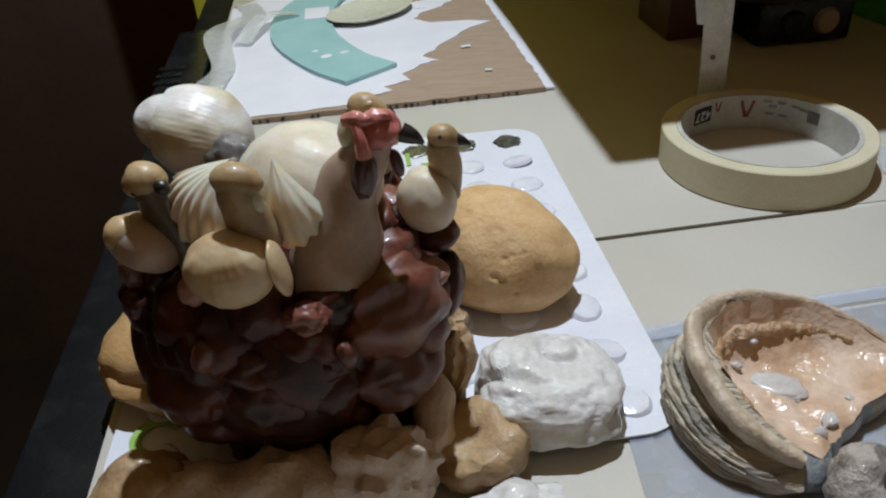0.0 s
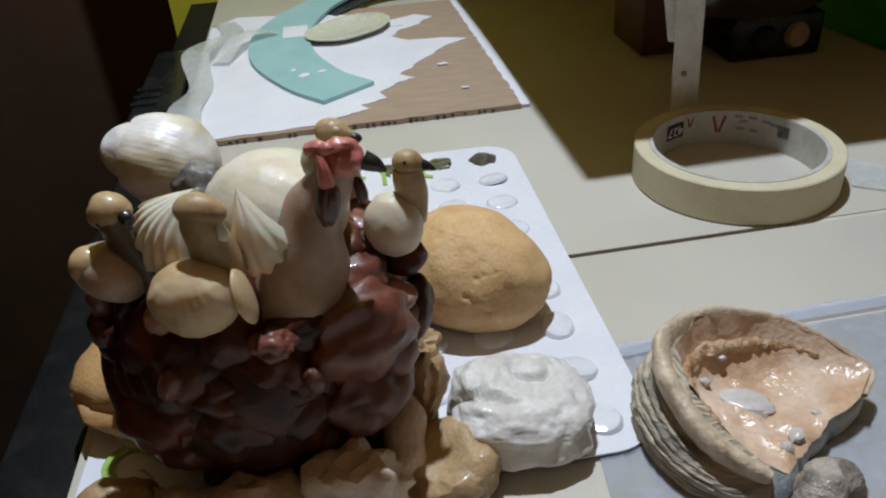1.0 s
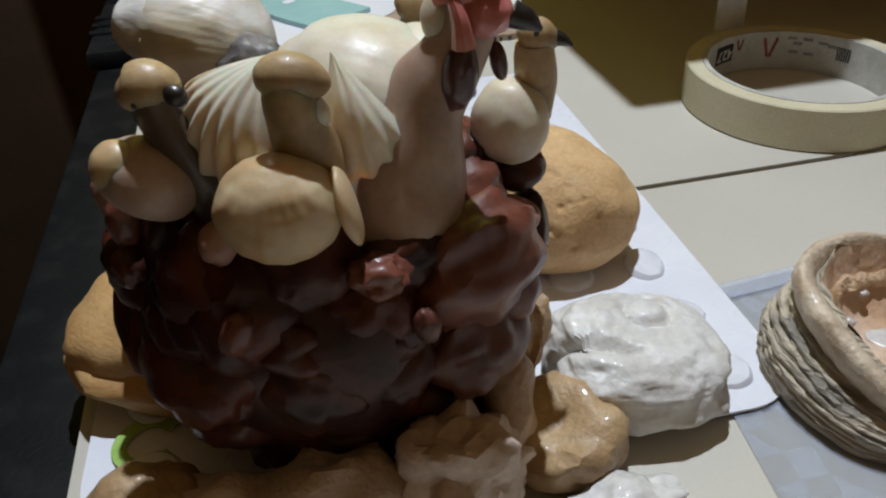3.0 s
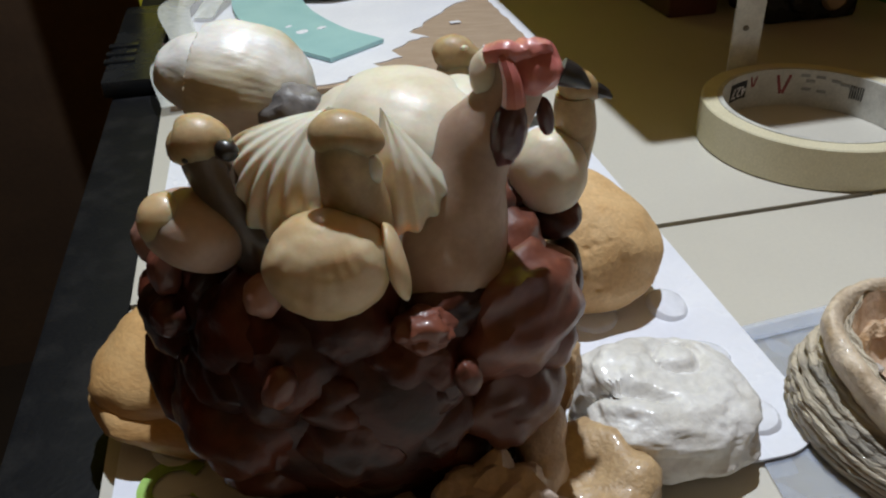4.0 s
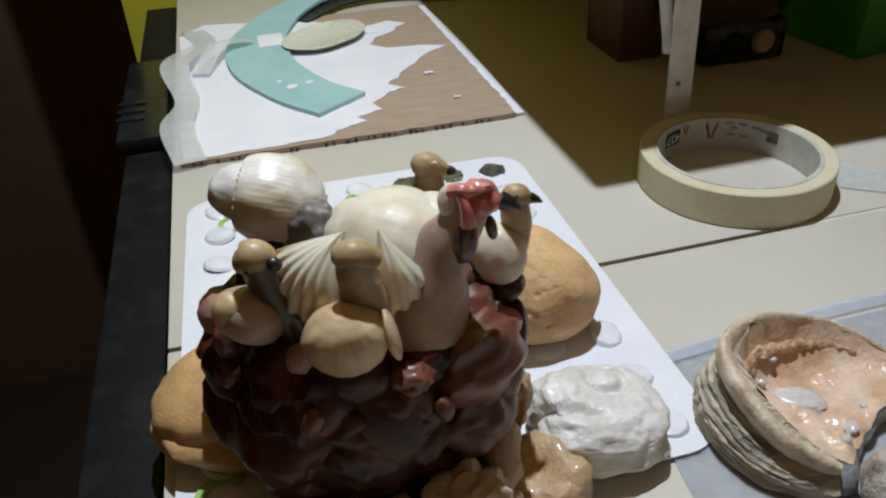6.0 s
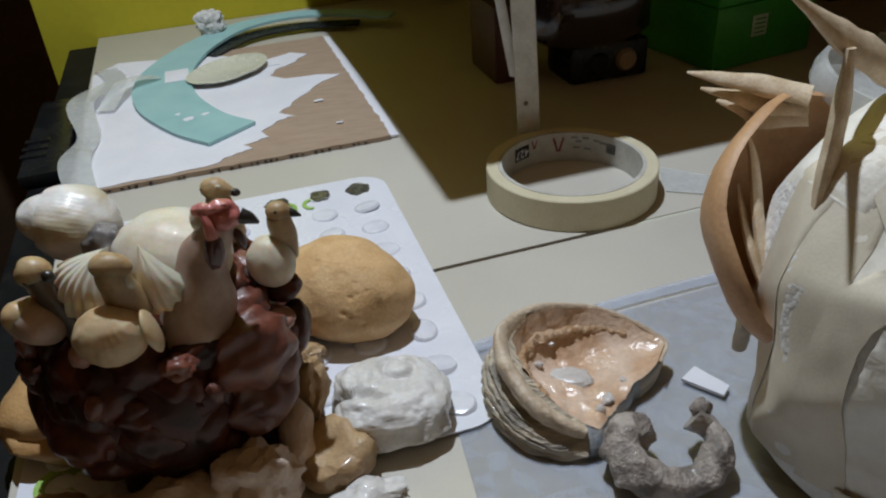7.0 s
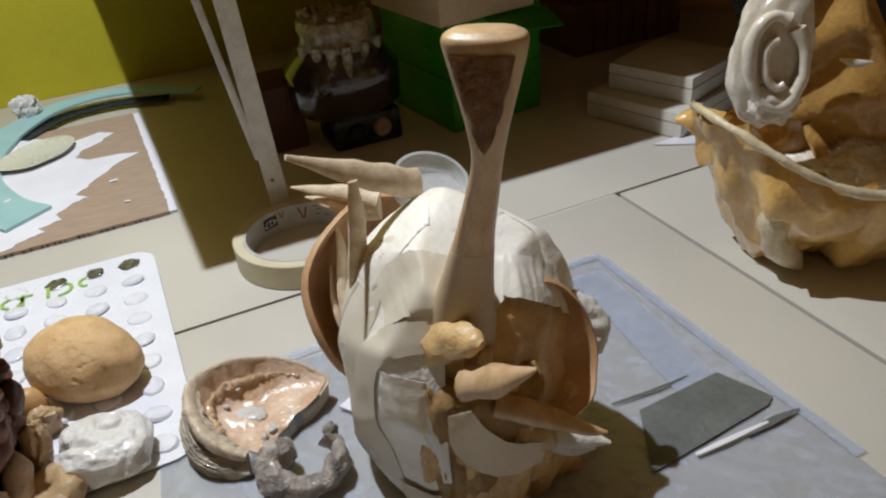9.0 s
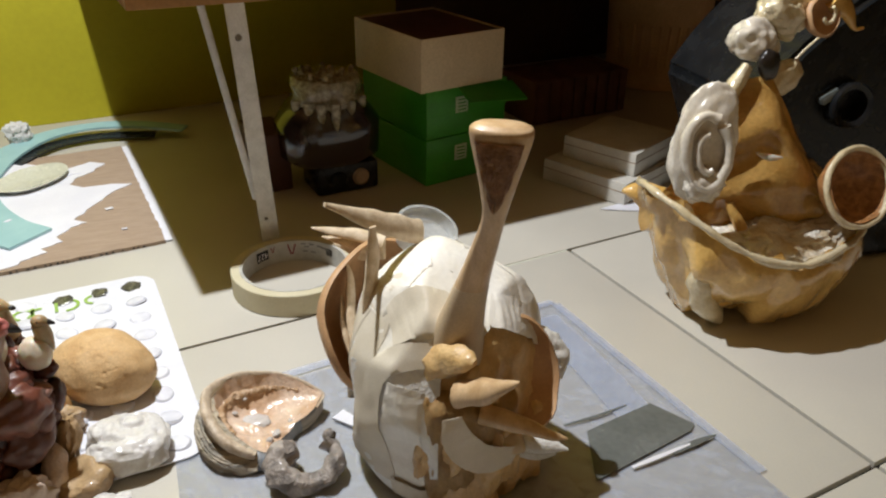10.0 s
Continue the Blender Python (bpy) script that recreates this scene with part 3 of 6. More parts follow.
part("sheet", plate(edge, 0.0014, 0.0020), BLISTER, blister)
prof = [(0.0068, 0.0), (0.0064, 0.0009), (0.0058, 0.0017), (0.0045, 0.0020), (0.0, 0.0021)]
pocket_mesh = None
crush_mesh = None
rngb = random.Random(5)
for i in range(7):
    for j in range(9):
        a, b = -0.0645 + i * 0.0213, -0.0865 + j * 0.0214
        if j == 8 and i in (4, 5, 6, 2):
            if crush_mesh is None:
                ob = part("crushed_pocket", lathe((0, 0, 0), [(0.0066, 0.0), (0.006, 0.001), (0.0052, 0.0006), (0.003, 0.0012), (0, 0.0004)], 24, 0.35, 3), FOIL, blister, "torn grey foil pocket")
                crush_mesh = ob.data
                for v in crush_mesh.vertices:
                    v.co += Vector(ORIGIN[blister.name])
            else:
                ob = new("crushed_pocket", crush_mesh)
                ob.parent = blister
        elif pocket_mesh is None:
            ob = part("pocket", lathe((0, 0, 0), prof, 28, 0.03, 1), POCKET, blister)
            pocket_mesh = ob.data
            for v in pocket_mesh.vertices:
                v.co += Vector(ORIGIN[blister.name])
        else:
            ob = new("pocket", pocket_mesh)
            ob.parent = blister
        x, y = bplan(a, b)
        o = ORIGIN[blister.name]
        ob.location = (x - o.x, y - o.y, 0.00205)
        ob.rotation_euler = (rngb.uniform(-0.16, 0.16), rngb.uniform(-0.16, 0.16), rngb.uniform(0, 6))
        ob.scale = (1, rngb.uniform(0.8, 1.0), rngb.uniform(0.25, 1.0))
# green lettering that cannot be read: short curved strokes
for a, b, r, w0, w1 in ((-0.036, 0.0735, 0.006, 180, 360), (-0.003, 0.0755, 0.0055, -60, 250), (0.006, 0.0755, 0.004, 60, 170), (0.023, 0.0765, 0.0065, -100, 100), (0.039, 0.0775, 0.005, 100, 260), (-0.058, 0.0725, 0.006, 40, 300)):
    pts = [(*bplan(a + r * math.cos(radians(w)), b + r * math.sin(radians(w))), 0.0024, 0.0010) for w in np.linspace(w0, w1, 8)]
    part("green_stroke", band(pts, 20, 0.0003), GREENINK, blister)
for a, b in ((0.0028, 0.0755), (-0.030, 0.0735), (0.0165, 0.0765)):
    part("green_stroke", band([(*bplan(a, b - 0.006), 0.0024, 0.001), (*bplan(a, b + 0.006), 0.0024, 0.001)], 4, 0.0003), GREENINK, blister)
pts = [(*bplan(-0.0655 + 0.0062 * math.cos(w), -0.0770 + 0.0062 * math.sin(w)), 0.0026, 0.0016) for w in np.linspace(0.6, 5.6, 9)]
part("green_stroke", band(pts, 24, 0.0003), GREENINK, blister)

# ---- masking tape roll ----
roll = thing("masking_tape_roll", (0.1872, 0.3620, 0), "roll of cream masking tape with a printed paper core", "tape")
RC = (0.1872, 0.3620, 0.0)
part("tape", lathe(RC, [(0.0365, 0.0004), (0.0418, 0.0002), (0.0424, 0.0008), (0.0424, 0.0155), (0.0418, 0.0160), (0.0365, 0.0159), (0.0365, 0.0004)], 96, 0.004, 1), MASK_TAPE, roll)
part("core", lathe(RC, [(0.0345, 0.0002), (0.0364, 0.0002), (0.0364, 0.0161), (0.0345, 0.0161), (0.0345, 0.0002)], 96), CORE, roll, "printed paper core")


def on_core(w0, w1, z0, z1, n=10):
    bm = bmesh.new()
    cols = []
    for i in range(n + 1):
        w = radians(w0 + (w1 - w0) * i / n)
        cols.append([bm.verts.new((RC[0] + r * math.cos(w), RC[1] + r * math.sin(w), z)) for r, z in ((0.0342, z0), (0.0342, z1), (0.03455, z1), (0.03455, z0))])
    for c0, c1 in zip(cols, cols[1:]):
        for k in range(4):
            bm.faces.new((c0[k], c0[(k + 1) % 4], c1[(k + 1) % 4], c1[k]))
    bm.faces.new(cols[0])
    bm.faces.new(cols[-1][::-1])
    bmesh.ops.recalc_face_normals(bm, faces=bm.faces)
    return bm


part("black_print", on_core(130, 113, 0.0058, 0.0132), INK_AND_SHADE, roll)
txt = bpy.data.curves.new("print_text", "FONT")
txt.body, txt.size, txt.align_x, txt.align_y, txt.extrude = "427", 0.0062, "CENTER", "CENTER", 0.0001
txt_ob = new("print_number", txt)
wmid = radians(121.5)
tm = Matrix.Translation((RC[0] + 0.0338 * math.cos(wmid), RC[1] + 0.0338 * math.sin(wmid), 0.0095)) @ pose(0, 0, 0, 0, 0, 121.5 - 90) @ pose(0, 0, 0, 90, 0, 0) @ pose(0, 0, 0, 0, 0, 180)
bpy.context.view_layer.update()
num_me = bpy.data.meshes.new_from_object(txt_ob)
bpy.data.objects.remove(txt_ob)
num_me.transform(Matrix.Translation(-Vector(RC)) @ tm)
num_me.materials.append(PAPER)
num = new("printed_number", num_me)
num.parent = roll
for w, s in ((84, 1.0), (107, 0.55)):
    for q in range(5):
        zz = 0.0055 + (1 - s) * 0.009 + q * 0.0016 * s
        for sg in (-1, 1):
            part("red_mark", on_core(w + sg * (0.2 + q * 0.75) * s, w + sg * (2.0 + q * 0.75) * s, zz, zz + 0.0017 * s, 2), REDINK, roll)
for w, z in ((70, 0.0130), (66, 0.0108), (60, 0.0128), (50, 0.0120), (44, 0.0113), (38, 0.0105), (68, 0.0072), (58, 0.0068)):
    part("grey_print", on_core(w + 3, w - 3, z, z + 0.0012, 4), GREYINK, roll)
for k in range(6):
    part("bar_print", on_core(40 - k * 1.6, 39.2 - k * 1.6, 0.007, 0.0125, 1), INK_AND_SHADE, roll)
part("loose_end", plate([(0.231, 0.346), (0.262, 0.331), (0.270, 0.347), (0.238, 0.372)], 0.0006, 0.0010), CLEAR, roll, "loose end of tape")

# ---- stones and shells on the card ----
PITS = []
rngs = random.Random(14)
for i in range(46):
    # small pits over the side that faces the room
    w, e = radians(rngs.uniform(180, 360)), radians(rngs.uniform(-5, 70))
    r = rngs.choice((0.0004, 0.0005, 0.0006, 0.0009))
    PITS.append((0.0690 + 0.0262 * math.cos(e) * math.cos(w), 0.2755 + 0.0218 * math.cos(e) * math.sin(w), 0.0178 + 0.0188 * math.sin(e), r, r * 0.9))
stone_bm = blob((0.0690, 0.2755, 0.0178), (0.0268, 0.0222, 0.0192), (4, 8, -22), 6, 0.07, 1.15, 2, 0.007, 0.0024)
for v in stone_bm.verts:
    for px, py, pz, r, d in PITS:
        k = (v.co - Vector((px, py, pz))).length / r
        if k < 2:
            v.co += Vector((0, d, -d)) * math.exp(-k * k)
solo("ochre_stone", stone_bm, ORANGE, "smooth ochre stone with small pits on the blister card", "stone")

lst = thing("orange_shell", (-0.024, 0.238, 0.002), "cracked orange clam-like shell lying beside the brown base", "shell")
part("upper_half", blob((-0.024, 0.240, 0.017), (0.0235, 0.020, 0.0125), (0, -8, 10), 4, 0.09, 1.4, 5, 0.02), ORANGE2, lst)
part("lower_half", blob((-0.0225, 0.236, 0.0095), (0.0235, 0.0195, 0.0085), (0, 6, 0), 4, 0.10, 1.6, 8, 0.02, 0.0022), ORANGE2, lst)

ws = blob((0.0805, 0.2180, 0.0105), (0.0196, 0.0178, 0.0096), (0, 3, 4), 6, 0.15, 1.6, 11, 0.016, 0.0024, 0.76)
for v in ws.verts:
    # a groove runs in from one side, a ring-shaped hollow lies beside it
    g = abs((v.co.x - 0.066) * 0.42 + (v.co.y - 0.2165) + 0.0012 * noise.noise(v.co * 400))
    if v.co.x < 0.082 and v.co.z > 0.004:
        k = math.exp(-(g / 0.0015) ** 2) * min(1, (0.082 - v.co.x) / 0.006)
        v.co.z -= 0.0030 * k
        if v.co.x < 0.068:
            v.co.x += 0.0035 * k
    rr = math.hypot(v.co.x - 0.0845, v.co.y - 0.2250)
    if v.co.z > 0.01:
        v.co.z -= 0.0018 * math.exp(-((rr - 0.0052) / 0.0012) ** 2)
    v.co += Vector((0, 0, 1)) * 0.0005 * noise.noise(v.co * 330) * (v.co.z > 0.005)
solo("white_stone", ws, WHITESTONE, "lacquered white stone with a groove, on the blister card", "stone")

frag_group = "shell pieces in front of the ornament"


def fragment(bm, mat, label):
    return solo("shell_piece", bm, mat, label, "shell piece", frag_group)


fragment(tube([(-0.016, 0.1845, 0.012, 0.003), (-0.010, 0.1855, 0.0130, 0.0070), (0.004, 0.186, 0.0125, 0.0062), (0.016, 0.1865, 0.0145, 0.0080), (0.027, 0.186, 0.012, 0.0060), (0.031, 0.185, 0.010, 0.002)], 40, 24, 0.9, 0.5, 2, 170), FRAG, "long pale pink shell piece, lumpy")
fragment(blob((0.0390, 0.1885, 0.0150), (0.0125, 0.0095, 0.0125), (0, 20, 10), 4, 0.35, 1.8, 3, 0.05, 0.002), FRAG, "rough pale pink shell piece")
fragment(tube([(0.046, 0.1955, 0.004, 0.004), (0.0505, 0.2005, 0.013, 0.006), (0.0505, 0.2075, 0.0215, 0.005), (0.0485, 0.213, 0.026, 0.0015)], 26, 20, 0.8, 0.4, 6, 160), FRAG, "curved pale pink shell piece leaning on the base")
cup = blob((0.0610, 0.2015, 0.0085), (0.0120, 0.0125, 0.0085), (0, -12, 25), 4, 0.22, 1.6, 9, 0.03, 0.002, 0.85)
for v in cup.verts:
    k = math.hypot(v.co.x - 0.059, v.co.y - 0.199) / 0.0065
    if v.co.z > 0.008:
        v.co.z -= 0.006 * math.exp(-k * k)
fragment(cup, TANFRAG, "tan shell piece with a hollow")
fragment(blob((0.0535, 0.2225, 0.0155), (0.0065, 0.0085, 0.0140), (8, 10, 20), 4, 0.35, 1.8, 13, 0.04, 0.002), TANFRAG, "pointed tan shell piece beside the white stone")
fragment(blob((-0.0190, 0.1865, 0.0110), (0.0135, 0.0105, 0.0112), (0, 0, 30), 4, 0.2, 1.4, 15, 0.03, 0.001), TANFRAG, "broad brown shell piece on the card's edge")
fragment(blob((0.0700, 0.1845, 0.0045), (0.0120, 0.0070, 0.0045), (0, 0, 10), 4, 0.3, 1.8, 17, 0.05, 0.0006), WHITESTONE, "flat white shell piece")
fragment(blob((0.0455, 0.2585, 0.0115), (0.0075, 0.0065, 0.0095), (0, 0, 10), 4, 0.06, 1.2, 19, 0.0, 0.002), ORANGE2, "small smooth orange shell beside the stone")
fragment(blob((0.0520, 0.2470, 0.0095), (0.0080, 0.0060, 0.0080), (20, 0, 30), 4, 0.3, 1.8, 21, 0.04, 0.002), TANFRAG, "small broken tan shell piece")

# ---- the shell ornament ----
orn = thing("shell_ornament", (0.018, 0.222, 0.002), "ornament of varnished brown shells with small shell birds on top", "ornament")
part("core", lathe((0.017, 0.222, 0.002), [(0, 0), (0.024, 0.0), (0.028, 0.012), (0.033, 0.028), (0.035, 0.044), (0.028, 0.060), (0.012, 0.066), (0, 0.066)], 40, 0.12, 4), BROWN, orn)
rng = random.Random(11)


def radius_at(z):
    return float(np.interp(z, [0.0, 0.012, 0.03, 0.046, 0.058, 0.068], [0.0255, 0.0275, 0.0335, 0.0355, 0.0325, 0.022]))


def brown_shell(w, z, size, mat, seed, long=1.5, out=0.0):
    """A ridged shell stuck to the core at the turn w and height z."""
    r = radius_at(z) + out - 0.0025
    c = (0.017 + r * math.cos(w), 0.222 + 0.95 * r * math.sin(w), 0.002 + z)
    bm = blob(c, (size * 0.72, size * 1.05, size * long * 0.70), (rng.uniform(-35, 35), rng.uniform(-25, 25), math.degrees(w) + rng.uniform(-20, 20)), 4, 0.24, 1.45, seed, 0.018)
    part("brown_shell", bm, mat, orn)


k = 0
for z, count, size in ((0.008, 9, 0.0098), (0.021, 10, 0.0108), (0.034, 11, 0.0108), (0.046, 12, 0.0104), (0.057, 12, 0.0090), (0.063, 9, 0.0085)):
    for i in range(count):
        w = 2 * math.pi * (i + 0.5 * (k % 2) + rng.uniform(-0.18, 0.18)) / count
        # more red at the upper right: light from behind put into the colour
        mat = REDBROWN if rng.random() < (0.65 if math.cos(w) > 0.5 and z > 0.03 else 0.12) else BROWN
        brown_shell(w, z + rng.uniform(-0.003, 0.003), size * rng.choice((0.7, 0.9, 1.05, 1.3)), mat, k * 7 + i, rng.uniform(0.9, 1.6))
    k += 1


def shell_lump(c, r, rot, mat, seed, rough=0.12, label=""):
    part("shell", blob(c, r, rot, 4, rough, 1.4, seed, 0.01), mat, orn, label)


def clam(c, r, rot, seed, ribs, depth, mat, rough=0.04):
    """A closed shell with fine ribs that fan out from a beak at its -x end."""
    bm = blob((0, 0, 0), (1, 1, 1), (0, 0, 0), 6, rough, 1.2, seed)
    m = pose(*c, *rot)
    for v in bm.verts:
        q = v.co
        turn = math.atan2(q.z, q.y)
        k = max(0.0, min(1.0, (q.x + 1.0) * 1.1)) * max(0.0, 1 - max(0.0, q.x - 0.55) * 1.6)
        q = q * (1 + depth * math.sin(turn * ribs) * k + 0.0022 * math.sin(q.x * 23 + 2 * noise.noise(q * 2)))
        if q.x < -0.55:
            q = Vector((q.x - 0.10 * (-0.55 - q.x) / 0.45, q.y * 0.86, q.z * 0.86))
        v.co = m @ Vector((q.x * r[0], q.y * r[1], q.z * r[2]))
    return [(bm, mat)]


shell_lump((0.0500, 0.2110, 0.0550), (0.0064, 0.0055, 0.0036), (0, 6, 10), PINKBROWN, 31, 0.1, "pinkish shell")
# lighter red than its brown neighbours, for the light on this side
shell_lump((0.0460, 0.2075, 0.0455), (0.0100, 0.0085, 0.0105), (10, 12, 0), REDBROWN, 33, 0.22)
shell_lump((0.0275, 0.1880, 0.0612), (0.0048, 0.0036, 0.0030), (0, 6, 0), REDBROWN, 32, 0.38)
shell_lump((0.0342, 0.1895, 0.0498), (0.0022, 0.0024, 0.0036), (0, -8, 0), REDBROWN, 34)
shell_lump((0.0405, 0.2000, 0.0480), (0.0020, 0.0020, 0.0022), (0, 0, 0), PINKBROWN, 35)
shell_lump((0.0215, 0.1965, 0.0330), (0.0130, 0.0070, 0.0125), (10, -8, 0), BROWN, 36, 0.20)
shell_lump((0.0255, 0.1935, 0.0500), (0.0085, 0.0060, 0.0090), (6, 4, 0), BROWN, 42, 0.26)
shell_lump((0.0042, 0.1920, 0.0665), (0.0030, 0.0030, 0.0036), (0, 14, 0), PINKBROWN, 37)
shell_lump((0.0056, 0.1850, 0.0545), (0.0026, 0.0024, 0.0040), (0, 20, 0), REDBROWN, 38)
shell_lump((0.0060, 0.1930, 0.0520), (0.0090, 0.0070, 0.0115), (0, -10, 0), BROWN, 43, 0.26)
shell_lump((-0.0150, 0.2120, 0.0655), (0.0046, 0.0046, 0.0050), (0, 0, 0), PINKBROWN, 39, 0.08, "pale pink shell")
shell_lump((-0.0125, 0.2030, 0.0650), (0.0028, 0.0030, 0.0046), (0, 8, 0), REDBROWN, 40)
shell_lump((-0.0130, 0.2015, 0.0570), (0.0034, 0.0034, 0.0036), (0, 0, 0), BROWN, 44)
shell_lump((0.0545, 0.2190, 0.0450), (0.0050, 0.0070, 0.0095), (0, 10, 0), BROWN, 41)

# white shell at the back
ball = clam((-0.0010, 0.2305, 0.0845), (0.0132, 0.0114, 0.0110), (0, 14, -8), 51, 52, 0.0022, WHITE2, 0.07)
ball.append((blob((0.0092, 0.2222, 0.0786), (0.0070, 0.0062, 0.0088), (0, -30, 0), 4, 0.20, 1.8, 52, 0.03), GREYSHELL))
ball.append((blob((-0.0008, 0.2222, 0.0775), (0.0022, 0.0018, 0.0020), (0, 0, 0), 3, 0.25, 1.9, 53), BEAK))
part("white_shell", ball, None, orn, "round ribbed white shell with a grey patch")
part("neck_shell", blob((0.0040, 0.2280, 0.0680), (0.0080, 0.0080, 0.0100), (0, 0, 0), 4, 0.15, 1.5, 55), GREYSHELL, orn, "grey shell")

# scallops that make the wings and the back
part("scallop", fan(axes((0.0168, 0.2005, 0.0915), (-0.62, -0.20, -0.76), (-0.35, -0.72, 0.60)), 0.0205, 40, 0.0064, 17, 0.00034, seed=1, na=140), IVORY, orn, "ribbed ivory scallop shell")
part("scallop", fan(axes((0.0232, 0.2008, 0.0912), (0.22, -0.16, -0.95), (0.10, -0.80, 0.58)), 0.0192, 27, 0.0056, 17, 0.00020, seed=2, na=120), IVORY, orn, "ribbed white scallop shell")
part("shell", clam((0.0270, 0.2155, 0.0785), (0.0165, 0.0150, 0.0122), (0, 4, -30), 57, 40, 0.0010, IVORY)[0][0], IVORY, orn)
part("shell", blob((0.0365, 0.2165, 0.0835), (0.0070, 0.0075, 0.0052), (0, 10, 0), 4, 0.06, 1.2, 58), IVORY, orn)

# the hen
hen = [(tube([(0.0300, 0.2080, 0.0470, 0.0060), (0.0300, 0.2056, 0.0530, 0.0104), (0.0306, 0.2052, 0.0600, 0.0122), (0.0318, 0.2054, 0.0680, 0.0112), (0.0338, 0.2054, 0.0755, 0.0092), (0.0362, 0.2048, 0.0815, 0.0070), (0.0398, 0.2042, 0.0870, 0.0054), (0.0422, 0.2036, 0.0920, 0.0046), (0.0432, 0.2034, 0.0962, 0.0040)], 52, 40, 1.0, 0.10, 4, 110), HEN),
       (blob((0.0448, 0.2025, 0.0952), (0.0043, 0.0042, 0.0040), (0, 14, 0), 4, 0.16, 1.8, 62, 0.02), COMB),
       (blob((0.0396, 0.2045, 0.0938), (0.0034, 0.0036, 0.0042), (0, 0, 0), 4, 0.06, 1.4, 63), IVORY),
       (tube([(0.0384, 0.2020, 0.0978, 0.0014), (0.0405, 0.2008, 0.0984, 0.0015), (0.0430, 0.2004, 0.0982, 0.0012), (0.0452, 0.2008, 0.0988, 0.0013), (0.0472, 0.2015, 0.0978, 0.0008)], 20, 10, 1, 0.5, 1, 500), COMB),
       (blob((0.0412, 0.1990, 0.0872), (0.0026, 0.0022, 0.0054), (0, 8, 0), 4, 0.12, 1.8, 64), WATTLE),
       (tube([(0.0418, 0.1985, 0.0915, 0.0018), (0.0414, 0.1985, 0.0950, 0.0013), (0.0405, 0.2000, 0.0980, 0.0010)], 10, 8), COMB),
       (blob((0.0474, 0.2036, 0.0872), (0.0013, 0.0014, 0.0032), (0, -12, 0), 3, 0.05, 1.4, 65), WATTLE),
       (tube([(0.0490, 0.2022, 0.0945, 0.0021), (0.0512, 0.2018, 0.0936, 0.0016), (0.0532, 0.2015, 0.0922, 0.0004)], 8, 10), BEAK)]
part("hen_figure", hen, None, orn, "shell hen with a red comb and dark wattle")


def small_bird(pieces, label):
    part("bird_figure", pieces, None, orn, label)


breast = blob((0.0147, 0.1872, 0.0745), (0.0088, 0.0070, 0.0080), (0, 0, 0), 5, 0.05, 1.2, 71)
for v in breast.verts:
    # fine ribs that fan out from the hinge at the top, and growth steps across them
    d = v.co - Vector((0.0147, 0.1872, 0.0837))
    turn, far = math.atan2(d.x, -d.z + 0.002), d.length
    v.co += (v.co - Vector((0.0147, 0.1872, 0.0745))).normalized() * (0.00006 * math.sin(turn * 34) * min(1, far / 0.008) + 0.00003 * math.sin(far * 2600))
small_bird([(breast, CREAM),
            (tube([(0.0192, 0.1935, 0.0760, 0.0052), (0.0190, 0.1928, 0.0810, 0.0046), (0.0184, 0.1914, 0.0855, 0.0040), (0.0180, 0.1909, 0.0888, 0.0037), (0.0178, 0.1908, 0.0916, 0.0032)], 20, 18, 1, 0.08, 2, 200), TANHEAD),
            (tube([(0.0143, 0.1912, 0.0908, 0.0012), (0.0155, 0.1911, 0.0914, 0.0028), (0.0178, 0.1910, 0.0918, 0.0034), (0.0204, 0.1908, 0.0914, 0.0029), (0.0222, 0.1905, 0.0905, 0.0020), (0.0230, 0.1904, 0.0898, 0.0008)], 20, 16), TANHEAD),
            (tube([(0.0212, 0.1905, 0.0888, 0.0010), (0.0216, 0.1905, 0.0868, 0.0016), (0.0224, 0.1908, 0.0850, 0.0006)], 8, 10), IVORY),
            (blob((0.0170, 0.1884, 0.0927), (0.00055, 0.0004, 0.0006), (0, 0, 0), 2), BEAK),
            (blob((0.0240, 0.1880, 0.0735), (0.0015, 0.0042, 0.0062), (0, -12, 0), 4, 0.05, 1.3, 74), CREAM)], "cream shell bird with a tan head and round breast")
small_bird([(blob((-0.0050, 0.1978, 0.0750), (0.0078, 0.0064, 0.0060), (0, 28, 0), 5, 0.05, 1.2, 76), HEN),
            (blob((-0.0085, 0.1962, 0.0778), (0.0038, 0.0036, 0.0042), (0, 10, 0), 4, 0.05, 1.2, 77), CREAM),
            (tube([(0.0040, 0.2000, 0.0660, 0.0038), (0.0026, 0.1996, 0.0740, 0.0042), (0.0002, 0.1994, 0.0805, 0.0041), (-0.0014, 0.1992, 0.0850, 0.0037), (-0.0020, 0.1990, 0.0880, 0.0034)], 22, 18), DARKNECK),
            (tube([(-0.0062, 0.1994, 0.0888, 0.0012), (-0.0048, 0.1992, 0.0884, 0.0032), (-0.0022, 0.1990, 0.0886, 0.0038), (0.0004, 0.1984, 0.0882, 0.0030), (0.0018, 0.1978, 0.0878, 0.0014)], 18, 16), TANHEAD),
            (blob((0.0020, 0.1964, 0.0880), (0.0017, 0.0013, 0.0015), (0, 30, 0), 3, 0.08, 1.3, 79), BEAK),
            (blob((0.0060, 0.2000, 0.0762), (0.0013, 0.0040, 0.0086), (0, -16, 0), 4, 0.05, 1.3, 80), IVORY),
            (blob((-0.0036, 0.1958, 0.0872), (0.0005, 0.0004, 0.0005), (0, 0, 0), 2), BEAK)], "brown shell bird with a dark neck")
